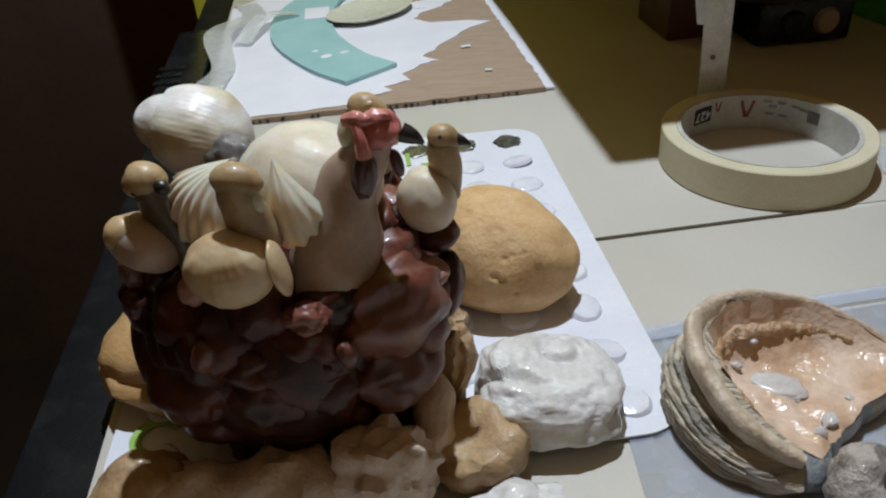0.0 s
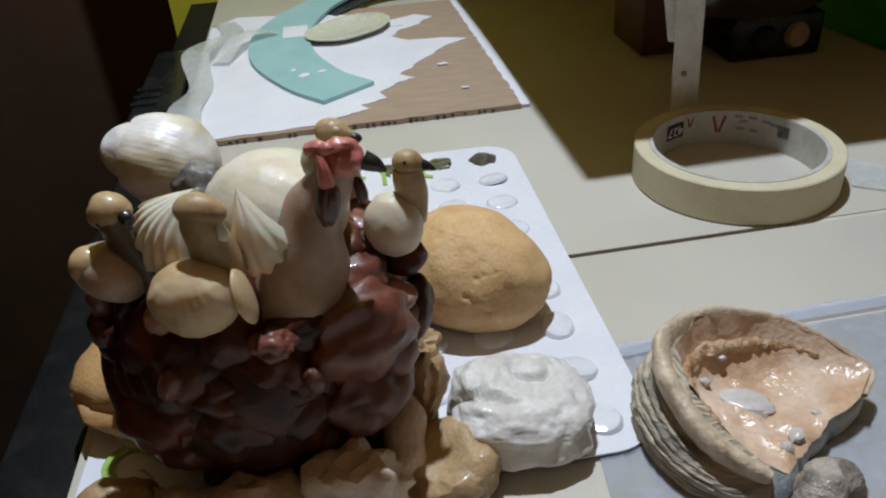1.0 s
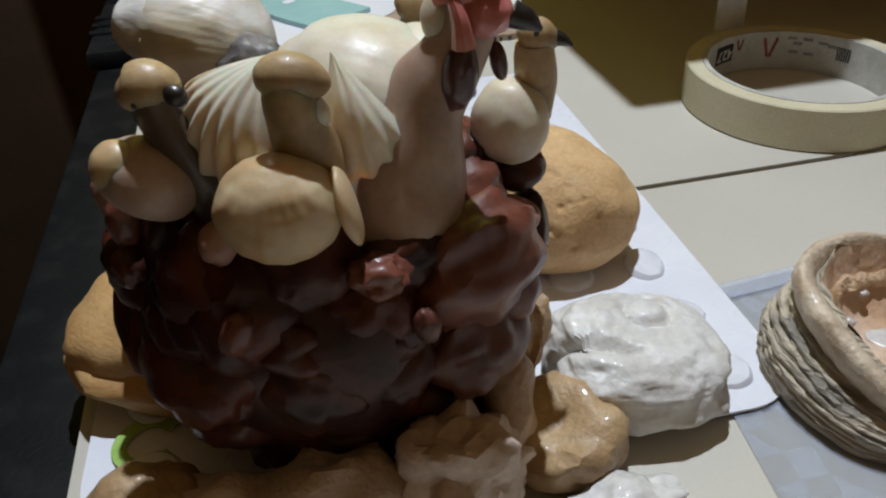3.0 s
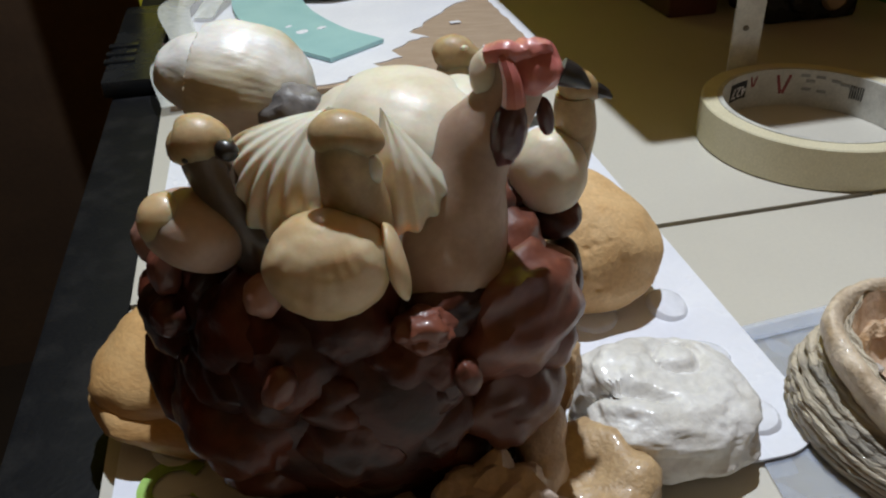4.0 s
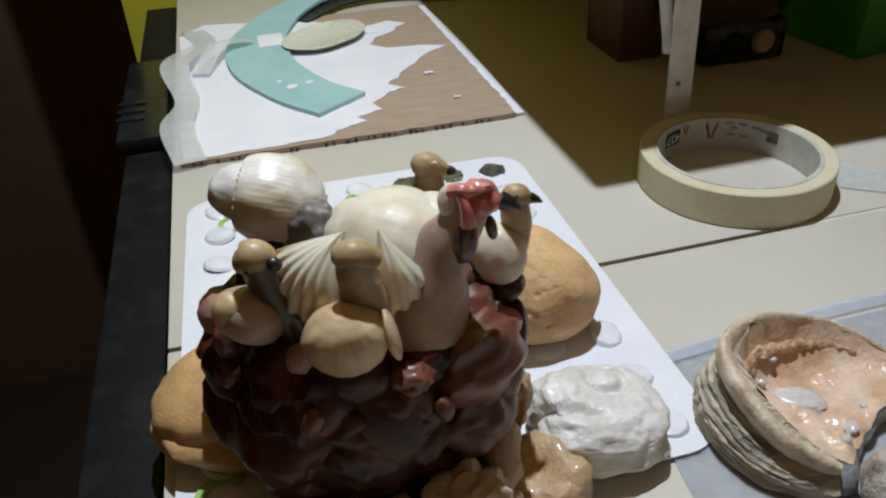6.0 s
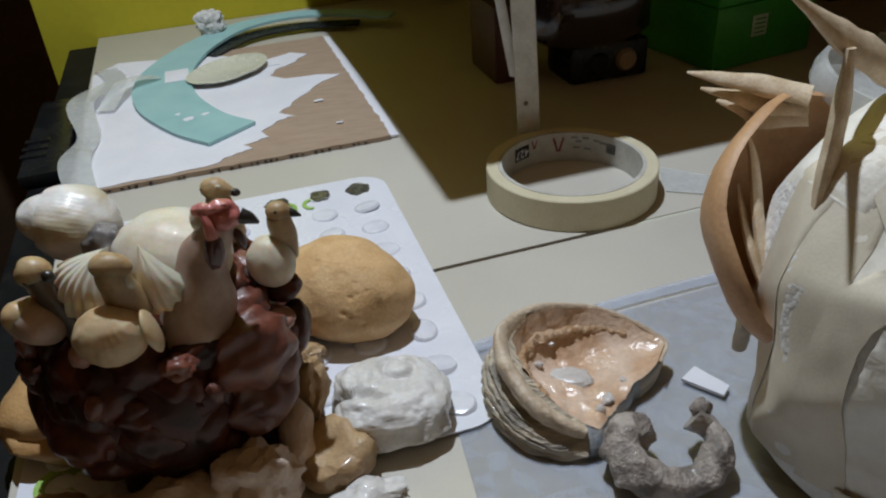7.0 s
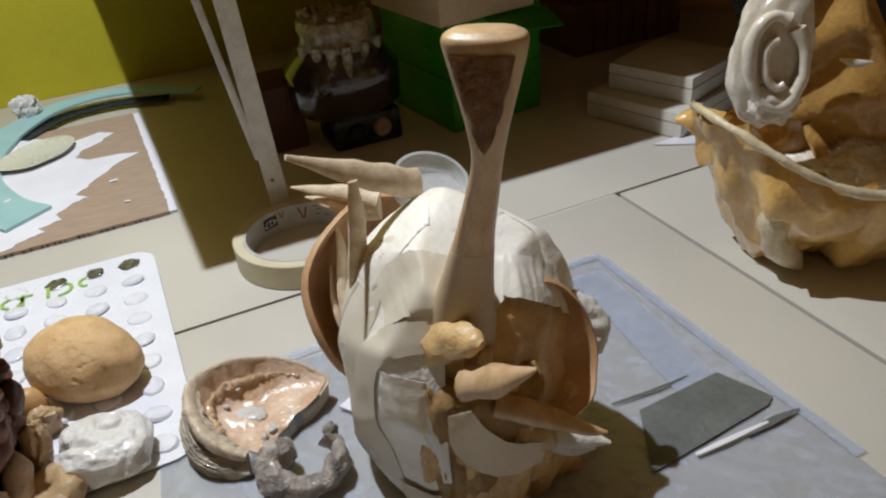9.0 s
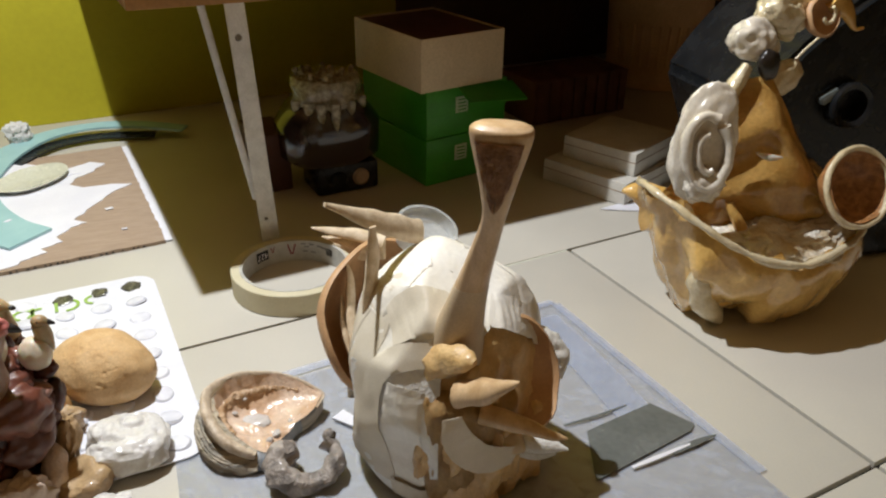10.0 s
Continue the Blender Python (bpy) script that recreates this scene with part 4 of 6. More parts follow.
small_bird([(blob((0.0520, 0.2190, 0.0698), (0.0070, 0.0068, 0.0080), (0, -8, 0), 5, 0.05, 1.2, 81), IVORY),
            (tube([(0.0575, 0.2215, 0.0690, 0.0022), (0.0568, 0.2212, 0.0760, 0.0036), (0.0562, 0.2208, 0.0805, 0.0036), (0.0560, 0.2206, 0.0835, 0.0032)], 18, 18), TANHEAD),
            (tube([(0.0532, 0.2206, 0.0842, 0.0010), (0.0545, 0.2205, 0.0846, 0.0026), (0.0568, 0.2204, 0.0846, 0.0030), (0.0588, 0.2203, 0.0838, 0.0020), (0.0600, 0.2202, 0.0832, 0.0010)], 16, 14), TANHEAD),
            (tube([(0.0590, 0.2202, 0.0842, 0.0015), (0.0608, 0.2200, 0.0836, 0.0011), (0.0624, 0.2200, 0.0826, 0.0003)], 6, 8), BEAK),
            (blob((0.0558, 0.2178, 0.0858), (0.0005, 0.0004, 0.0005), (0, 0, 0), 2), BEAK),
            (blob((0.0530, 0.2205, 0.0600), (0.0060, 0.0055, 0.0045), (0, 0, 0), 4, 0.1, 1.3, 83), BROWN)], "grey-white shell bird with a brown head and black beak")
small_bird([(tube([(0.0335, 0.2400, 0.0842, 0.0012), (0.0350, 0.2400, 0.0846, 0.0030), (0.0378, 0.2398, 0.0848, 0.0034), (0.0405, 0.2394, 0.0840, 0.0024), (0.0425, 0.2392, 0.0834, 0.0012)], 18, 14), TANHEAD),
            (tube([(0.0375, 0.2420, 0.0680, 0.0060), (0.0375, 0.2410, 0.0770, 0.0045), (0.0378, 0.2402, 0.0838, 0.0032)], 14, 16), TANHEAD),
            (blob((0.0430, 0.2390, 0.0832), (0.0018, 0.0014, 0.0012), (0, 20, 0), 3, 0.08, 1.3, 85), BEAK),
            (blob((0.0390, 0.2368, 0.0868), (0.0008, 0.0005, 0.0005), (0, 0, 0), 2), IVORY)], "tan shell bird behind the hen")

# ---- shells on the clear film ----
filmsheet = thing("plastic_sheet", (0.24, 0.17, 0), "creased clear plastic sheet lying flat on the tiles", "plastic sheet")
grid = bmesh.new()
out = [(0.100, 0.247), (0.196, 0.268), (0.346, 0.286), (0.372, 0.110), (0.380, 0.03), (0.105, 0.0)]
NX, NY = 40, 34
rows = []
for j in range(NY + 1):
    t = j / NY
    a = np.array(out[0]) * (1 - t) + np.array(out[5]) * t
    b = np.array(out[2]) * (1 - t) + np.array(out[4]) * t
    row = []
    for i in range(NX + 1):
        p = a + (b - a) * i / NX
        row.append(grid.verts.new((p[0], p[1], 0.0007 + 0.0004 * noise.noise(Vector((p[0] * 60, p[1] * 60, 2))))))
    rows.append(row)
for r0, r1 in zip(rows, rows[1:]):
    for i in range(NX):
        grid.faces.new((r0[i], r1[i], r1[i + 1], r0[i + 1]))
bmesh.ops.solidify(grid, geom=grid.faces[:], thickness=0.00015)
part("sheet", grid, FILM, filmsheet)
part("hem", band([(0.108, 0.2485, 0.0012, 0.003), (0.196, 0.2665, 0.0012, 0.003), (0.344, 0.2840, 0.0012, 0.003)], 24, 0.0002), FILM, filmsheet, "folded hem")
part("hem", band([(0.345, 0.281, 0.0012, 0.003), (0.358, 0.19, 0.0014, 0.003), (0.371, 0.11, 0.0012, 0.003)], 24, 0.0002), FILM, filmsheet, "folded hem")
solo("grey_film_square", plate([(0.347, 0.172), (0.303, 0.163), (0.290, 0.130), (0.355, 0.146), (0.360, 0.150)], 0.0016, 0.0019, 0.0004), GREYFILM, "dark grey square of film on the clear sheet", "film")

# opaque white band draws the glint along a fold of the clear sheet
part("crease", band([(0.3110, 0.1320, 0.0021, 0.0008), (0.3270, 0.1340, 0.0024, 0.0012), (0.3480, 0.1370, 0.0021, 0.0006)], 14, 0.0004), PAPER, filmsheet, "crease in the sheet, its white glint put into the colour")
# two dark grey streaks
part("crease", band([(0.3360, 0.1340, 0.0021, 0.0010), (0.3510, 0.1370, 0.0021, 0.0018), (0.3650, 0.1390, 0.0020, 0.0004)], 14, 0.0003), GREYFILM, filmsheet, "dark streak on the sheet")
part("crease", band([(0.2940, 0.1710, 0.0016, 0.0004), (0.3150, 0.1720, 0.0018, 0.0008), (0.3340, 0.1750, 0.0016, 0.0003)], 14, 0.0003), GREYFILM, filmsheet, "dark streak on the sheet")
part("overlap", band([(0.3290, 0.2690, 0.0013, 0.010), (0.3330, 0.2170, 0.0014, 0.011), (0.3350, 0.1650, 0.0013, 0.011)], 14, 0.0002), FILM, filmsheet, "doubled strip of film")

oys = thing("oyster_shell", (0.143, 0.212, 0), "broken oyster shell with a pearly inside and a rough grey outside", "shell")
OC = Vector((0.143, 0.212, 0))
ANG = [-10, 20, 60, 90, 120, 150, 185, 222, 250, 268, 290, 320, 350]
RAD = [0.0175, 0.0365, 0.0275, 0.0232, 0.0238, 0.0232, 0.0182, 0.0160, 0.0172, 0.0200, 0.0145, 0.0136, 0.0175]
HGT = [0.0090, 0.0120, 0.0205, 0.0245, 0.0255, 0.0240, 0.0200, 0.0140, 0.0105, 0.0090, 0.0070, 0.0070, 0.0090]
THK = [0.0012, 0.0012, 0.0028, 0.0036, 0.0058, 0.0100, 0.0124, 0.0130, 0.0090, 0.0045, 0.0008, 0.0008, 0.0012]


def oyster(w):
    w = (w + 10) % 360 - 10
    rr = float(np.interp(w, ANG, RAD))
    if w > 268 or w < 20:
        rr *= 1 + 0.05 * noise.noise(Vector((w * 0.12, 3, 1)))
    return rr, float(np.interp(w, ANG, HGT)), float(np.interp(w, ANG, THK))


inner, outer = bmesh.new(), bmesh.new()
NW, NS = 120, 16
gi, go = [], []
for i in range(NW):
    w = 360 * i / NW
    rr, hh, tt = oyster(w)
    cw, sw = math.cos(radians(w)), math.sin(radians(w))
    col = []
    for j in range(NS + 1):
        s = j / NS
        r = rr * s
        z = 0.0085 + (hh - 0.0085) * s ** 6.0 + 0.0022 * noise.noise(Vector((cw * s * 3, sw * s * 3, 7))) * (1 - s * 0.4)
        col.append(inner.verts.new(OC + Vector((r * cw, r * sw, z))))
    gi.append(col)
    col = []
    for j in range(10):
        q = j / 9
        r = rr + tt * math.sin(min(1, q * 1.5) * math.pi / 2) - rr * 0.12 * max(0, q - 0.45) ** 1.4
        z = hh * (1 - q) ** 0.9
        wob = 0.0016 * noise.noise(Vector((cw * 4, sw * 4, z * 420))) * min(1, tt / 0.003)
        col.append(outer.verts.new(OC + Vector(((r + wob) * cw, (r + wob) * sw, z if j < 9 else 0.0012))))
    go.append(col)
front_wall = bmesh.new()
for g, bm in ((gi, inner), (go, outer)):
    for i in range(NW):
        c0, c1 = g[i], g[(i + 1) % NW]
        for j in range(len(c0) - 1):
            if bm is outer and 258 <= 360 * i / NW < 352:
                q = [front_wall.verts.new(v.co) for v in (c0[j], c0[j + 1], c1[j + 1], c1[j])]
                front_wall.faces.new(q)
            else:
                bm.faces.new((c0[j], c0[j + 1], c1[j + 1], c1[j]))
outer.faces.new([c[-1] for c in go])
bmesh.ops.remove_doubles(inner, verts=inner.verts, dist=1e-6)
bmesh.ops.remove_doubles(front_wall, verts=front_wall.verts, dist=1e-6)
for bm in (inner, outer, front_wall):
    bmesh.ops.recalc_face_normals(bm, faces=bm.faces)
part("inner_face", inner, NACRE, oys, "pinkish pearly inside", smooth=70)
part("outer_wall", outer, OYSTER, oys, "layered grey and cream outside", smooth=50)
# dark front: blue-grey break plus the shade on this side, as colour
part("broken_front", front_wall, OYSTERFRONT, oys, "blue-grey broken edge, darkened in colour for its shade", smooth=50)
rim_pts = []
for w in np.linspace(8, 256, 24):
    rr, hh, tt = oyster(w)
    rim_pts.append((OC.x + (rr + tt * 0.40) * math.cos(radians(w)), OC.y + (rr + tt * 0.40) * math.sin(radians(w)), hh - 0.0010, 0.0008 + tt * 0.36))
part("rim", tube(rim_pts, 110, 16, 0.55, 0.16, 4, 330), OYSTERRIM, oys, "thick cream rim", smooth=60)
rngo = random.Random(6)
for step in range(9):
    # thin uneven growth layers round the outside
    w0, w1 = 84 + rngo.uniform(0, 40), 228 + rngo.uniform(-25, 8)
    pts = []
    for w in np.linspace(w0, w1, 16):
        rr, hh, tt = oyster(w)
        q = 0.16 + 0.088 * step + 0.03 * noise.noise(Vector((w * 0.04, step * 3.1, 2)))
        r = rr + tt * math.sin(min(1, q * 1.5) * math.pi / 2) - rr * 0.12 * max(0, q - 0.45) ** 1.4 - 0.0002
        pts.append((OC.x + r * math.cos(radians(w)), OC.y + r * math.sin(radians(w)), max(0.002, hh * (1 - q) ** 0.9), 0.0003 + 0.0008 * math.sin(math.pi * (w - w0) / (w1 - w0))))
    part("growth_layer", tube(pts, 90, 10, 0.9, 0.7, step, 380), OYSTER, oys, smooth=60)
crust_pts = []
for w in np.linspace(40, 205, 18):
    rr, hh, tt = oyster(w)
    crust_pts.append((OC.x + (rr - 0.0022) * math.cos(radians(w)), OC.y + (rr - 0.0022) * math.sin(radians(w)), 0.0085 + (hh - 0.0085) * 0.42, 0.0016 + 0.0012 * math.sin((w - 40) / 165 * math.pi)))
part("crust", tube(crust_pts, 120, 12, 1.0, 0.5, 6, 520), CRUST, oys, "crumbly brown crust under the rim", smooth=60)
part("pearl_patch", blob((0.142, 0.2175, 0.0085), (0.0068, 0.0052, 0.0013), (0, 0, -25), 4, 0.2, 1.6, 3), PEARL, oys, "white pearly patch")
for x, y, z, r in ((0.150, 0.2045, 0.0085, 0.0024), (0.146, 0.2005, 0.0090, 0.0018), (0.132, 0.2230, 0.0115, 0.0015), (0.129, 0.2265, 0.0150, 0.0013), (0.138, 0.2290, 0.0145, 0.0012), (0.158, 0.2120, 0.0085, 0.0014)):
    part("bump", blob((x, y, z), (r, r * 0.8, r * 0.7), (0, 0, x * 4000), 3, 0.3, 1.6, x * 500), PEARL, oys)

coral_line = []
for w in np.linspace(112, 405, 13):
    k = (w - 112) / 293
    coral_line.append((0.1605 + 0.0148 * math.cos(radians(w)), 0.1795 + 0.0105 * math.sin(radians(w)), 0.0080 + 0.003 * math.sin(k * 9) + (0.004 if k > 0.93 else 0), 0.0062 - 0.0025 * k + 0.0007 * math.sin(k * 20)))
cor = tube(coral_line, 70, 20, 1.1, 0.45, 3, 210)
for v in cor.verts:
    v.co.z = max(v.co.z, 0.0016)
solo("coral_ring", [(cor, CORAL), (blob((0.1730, 0.1875, 0.0150), (0.0032, 0.0030, 0.0036), (0, 0, 0), 3, 0.3, 1.6, 2), CORAL)], None, "grey curled piece of coral on the clear sheet", "coral")
solo("paper_scrap", plate([(0.180, 0.214), (0.190, 0.203), (0.194, 0.207), (0.187, 0.219)], 0.0018, 0.0030), PAPER, "small white paper scrap on the clear sheet", "paper")

# ---- bone sculpture wrapped in masking tape ----
bird = thing("bone_sculpture", (0.229, 0.170, 0.0015), "unfinished sculpture of bone, shells and masking tape with a long neck", "sculpture")
BC, BRD = Vector((0.2290, 0.1720, 0.0500)), Vector((0.0430, 0.0390, 0.0500))


def on_body(az, el, off=0.0):
    """A place on the body: az is the turn in the plan, el the height angle; off lifts it from the surface."""
    a, e = radians(az), radians(el)
    d = Vector((math.cos(e) * math.cos(a), math.cos(e) * math.sin(a), math.sin(e)))
    k = 1 + 0.05 * noise.noise(d * 1.6 + Vector((3, 1, 2)))
    wide = 1.0
    if d.z < 0:
        wide = 1 / max(0.25, math.sqrt(1 - d.z * d.z)) ** 0.72
    if d.z > 0:
        k += 0.42 * d.z * max(0, d.y + 0.25)
    p = Vector((d.x * wide * (BRD.x * k + off), d.y * wide * (BRD.y * k + off), d.z * (BRD.z * k + off)))
    return BC + p


body = bmesh.new()
bmesh.ops.create_icosphere(body, subdivisions=5, radius=1)
for v in body.verts:
    d = v.co.normalized()
    az, el = math.degrees(math.atan2(d.y, d.x)), math.degrees(math.asin(max(-1, min(1, d.z))))
    bump = 0.0024 * noise.noise(d * 3.2) + 0.0014 * noise.noise(d * 9)
    v.co = on_body(az, el, bump - 0.0014)
    v.co.z = max(v.co.z, 0.0018)
part("body", body, GOLD, bird, "ochre bone and shell body", smooth=60)


rngp = random.Random(21)
PLANES = []
for i in range(32):
    z = 1 - 2 * (i + 0.5) / 32
    a = i * 2.39996 + rngp.uniform(-0.25, 0.25)
    z = max(-1, min(1, z + rngp.uniform(-0.05, 0.05)))
    PLANES.append((Vector((math.sqrt(1 - z * z) * math.cos(a), math.sqrt(1 - z * z) * math.sin(a), z)), rngp.uniform(0.985, 1.02)))


def tight(az, el):
    """How far a tightly pulled, flat-creased sheet stands off the round body."""
    a, e = radians(az), radians(el)
    d = Vector((math.cos(e) * math.cos(a), math.cos(e) * math.sin(a), math.sin(e)))
    near = -math.log(sum(math.exp(-110 * (k / max(0.2, n.dot(d)) - 1)) for n, k in PLANES)) / 110 + 0.012
    return 0.041 * near


def strip(points, half, mat=STRIP2, thick=0.00016, n=44, lift=0.0024, name="tape_strip", ragged=0.05):
    """A tape strip pulled over the body along (az, el) points."""
    line = smooth_line([(a, e, 0, h) for (a, e), h in zip(points, half if isinstance(half, list) else [half] * len(points))], n)
    bm = bmesh.new()
    up, dn = [], []
    for i, p in enumerate(line):
        q0, q1 = line[max(0, i - 1)], line[min(n, i + 1)]
        c = on_body(p[0], p[1], lift)
        d = (on_body(q1[0], q1[1]) - on_body(q0[0], q0[1])).normalized()
        nor = Vector(((c.x - BC.x) / BRD.x ** 2, (c.y - BC.y) / BRD.y ** 2, (c.z - BC.z) / BRD.z ** 2)).normalized()
        s = d.cross(nor).normalized()
        ru, rd = [], []
        for m in range(9):
            k = m / 4 - 1
            w = c + s * p[3] * k * (1 + ragged * noise.noise(Vector((i * 0.5, k, p[3] * 900))))
            e3 = Vector(((w.x - BC.x) / BRD.x, (w.y - BC.y) / BRD.y, (w.z - BC.z) / BRD.z)).normalized()
            az, el = math.degrees(math.atan2(e3.y, e3.x)), math.degrees(math.asin(max(-1, min(1, e3.z))))
            w = on_body(az, el, lift + tight(az, el) + 0.0003 * noise.noise(Vector((i * 0.3, k * 1.3, p[3] * 700))))
            w.z = max(w.z, 0.0018)
            ru.append(bm.verts.new(w + nor * thick))
            rd.append(bm.verts.new(w))
        up.append(ru)
        dn.append(rd)
    for i in range(n):
        for k in range(8):
            bm.faces.new((up[i][k], up[i + 1][k], up[i + 1][k + 1], up[i][k + 1]))
            bm.faces.new((dn[i][k], dn[i][k + 1], dn[i + 1][k + 1], dn[i + 1][k]))
        for k in (0, 8):
            bm.faces.new((up[i][k], dn[i][k], dn[i + 1][k], up[i + 1][k]))
    for i in (0, n):
        for k in range(8):
            bm.faces.new((up[i][k], up[i][k + 1], dn[i][k + 1], dn[i][k]))
    bmesh.ops.recalc_face_normals(bm, faces=bm.faces)
    return part(name, bm, mat, bird, smooth=70)


def cover(az0, az1, lo, hi, lift, na, ne, mat, label):
    """A broad sheet of overlapping tape, creased flat over the body; lo and hi give its edges in height."""
    bm = bmesh.new()
    cols = []
    for i in range(na + 1):
        az = az0 + (az1 - az0) * i / na
        e0, e1 = lo(az), hi(az)
        col = []
        for j in range(ne + 1):
            el = e0 + (e1 - e0) * j / ne
            w = on_body(az, el, lift + tight(az, el) + 0.0005 * math.cos(radians(el)) * noise.noise(Vector((math.cos(radians(az)) * 4, math.sin(radians(az)) * 4, el * 0.06))))
            w.z = max(w.z, 0.0018)
            col.append(bm.verts.new(w))
        cols.append(col)
    for c0, c1 in zip(cols, cols[1:]):
        for j in range(ne):
            bm.faces.new((c0[j], c1[j], c1[j + 1], c0[j + 1]))
    bmesh.ops.remove_doubles(bm, verts=bm.verts, dist=2e-5)
    bmesh.ops.recalc_face_normals(bm, faces=bm.faces)
    bmesh.ops.solidify(bm, geom=bm.faces[:], thickness=0.0004)
    return part("tape_cover", bm, mat, bird, label, smooth=50)


cover(96, 246, lambda a: -58 + 5 * math.sin(a * 0.11), lambda a: 76, 0.0002, 90, 70, PLASTERTAPE, "rough white plaster")
cover(-20, 340, lambda a: (34 if 20 < a % 360 < 225 else 47) + 4 * math.sin(a * 0.09), lambda a: 89.7, 0.0003, 120, 36, STRIP, "white masking tape over the top")
# long straps that run down from the top, then the cross straps over them
strip([(184, -56), (187, -22), (188, 14), (182, 46), (164, 66)], [0.0072, 0.0080, 0.0078, 0.0074, 0.0080], lift=0.0003)
strip([(168, 44), (160, 62), (110, 74)], [0.0100, 0.0110, 0.0100], lift=0.0004, mat=STRIP)
strip([(70, 60), (24, 48), (-6, 32), (-24, 20)], [0.0120, 0.0140, 0.0130, 0.0080], lift=0.0005, mat=STRIP)
strip([(207, -60), (205, -30), (202, 0), (204, 22), (216, 34), (238, 40)], [0.0066, 0.0064, 0.0058, 0.0056, 0.0056, 0.0050], lift=0.0008)
strip([(226, -60), (225, -30), (224, 0), (226, 22)], [0.0084, 0.0090, 0.0092, 0.0080], lift=0.0004, mat=STRIP)
strip([(198, 46), (214, 57), (246, 62), (286, 60)], [0.0085, 0.0100, 0.0100, 0.0080], lift=0.0009)
strip([(300, 60), (322, 48), (338, 34)], [0.0080, 0.0085, 0.0070], lift=0.0010, mat=STRIP)
strip([(160, -50), (164, -16), (166, 20), (160, 50)], [0.0060, 0.0072, 0.0070, 0.0060], lift=0.0004)
strip([(214, -60), (236, -56), (258, -54), (276, -58)], [0.0060, 0.0060, 0.0050, 0.0040], lift=0.002)


def loft(sections, sides=28, power=0.85):
    """Rings (x, y, z, half width, half depth, turn) joined into a closed form."""
    bm = bmesh.new()
    rings = []
    for x, y, z, a, b, turn in sections:
        ring = []
        for k in range(sides):
            w = 2 * math.pi * k / sides
            cx, sy = math.cos(w), math.sin(w)
            px, py = a * math.copysign(abs(cx) ** power, cx), b * math.copysign(abs(sy) ** power, sy)
            t = radians(turn)
            ring.append(bm.verts.new((x + px * math.cos(t) - py * math.sin(t), y + px * math.sin(t) + py * math.cos(t), z)))
        rings.append(ring)
    for r0, r1 in zip(rings, rings[1:]):
        for k in range(sides):
            bm.faces.new((r0[k], r0[(k + 1) % sides], r1[(k + 1) % sides], r1[k]))
    bm.faces.new(rings[0][::-1])
    bm.faces.new(rings[-1])
    bmesh.ops.recalc_face_normals(bm, faces=bm.faces)
    return bm


secs = smooth_line([(0.2212, 0.1560, 0.048, 0.0200, 0.0150, -20), (0.2218, 0.1530, 0.068, 0.0160, 0.0130, -22), (0.2240, 0.1485, 0.092, 0.0104, 0.0092, -25), (0.2264, 0.1420, 0.116, 0.0068, 0.0064, -28),
                    (0.2278, 0.1335, 0.138, 0.0050, 0.0048, -30), (0.2280, 0.1275, 0.152, 0.0044, 0.0046, -31), (0.2280, 0.1255, 0.163, 0.0060, 0.0058, -31), (0.2280, 0.1248, 0.174, 0.0086, 0.0066, -31),
                    (0.2280, 0.1245, 0.183, 0.0108, 0.0070, -31), (0.2280, 0.1245, 0.1868, 0.0110, 0.0068, -31), (0.2280, 0.1245, 0.1885, 0.0085, 0.0045, -31)], 60)
neck = part("neck", loft([tuple(s) for s in secs]), BONE, bird, "smooth pale bone neck")
part("neck_tape", loft([tuple((*s[:3], s[3] + 0.00012, s[4] + 0.00012, s[5])) for s in secs[6:19]]), NECKTAPE, bird, "masking tape round the neck")
tri = bmesh.new()
ex, ey = Vector((0.857, -0.515, 0)), Vector((-0.515, -0.857, 0))
NT = 16
rows = []
for j in range(NT + 1):
    t = j / NT
    z = 0.1835 - 0.0270 * t
    half = 0.0080 * (1 - t) ** 0.75 + 0.0006
    c = np.array([np.interp(z, [s[2] for s in secs], [s[k] for s in secs]) for k in range(5)])
    row = []
    for i in range(13):
        q = i / 6 - 1
        x = half * q
        dep = c[4] * (1 - min(1, abs(x) / c[3]) ** (2 / 0.85)) ** (0.85 / 2) + 0.0007 - 0.0006 * abs(q) ** 4
        dep += 0.0009 * noise.noise(Vector((q * 2.4, t * 5, 4)))
        row.append(tri.verts.new(Vector((c[0], c[1], z)) + ex * x + ey * dep))
    rows.append(row)
for r0, r1 in zip(rows, rows[1:]):
    for i in range(12):
        tri.faces.new((r0[i], r1[i], r1[i + 1], r0[i + 1]))
bmesh.ops.solidify(tri, geom=tri.faces[:], thickness=0.0009)
part("pitted_face", tri, BONEDARK, neck, "dark pitted triangular patch")

# cup-like husks at both sides


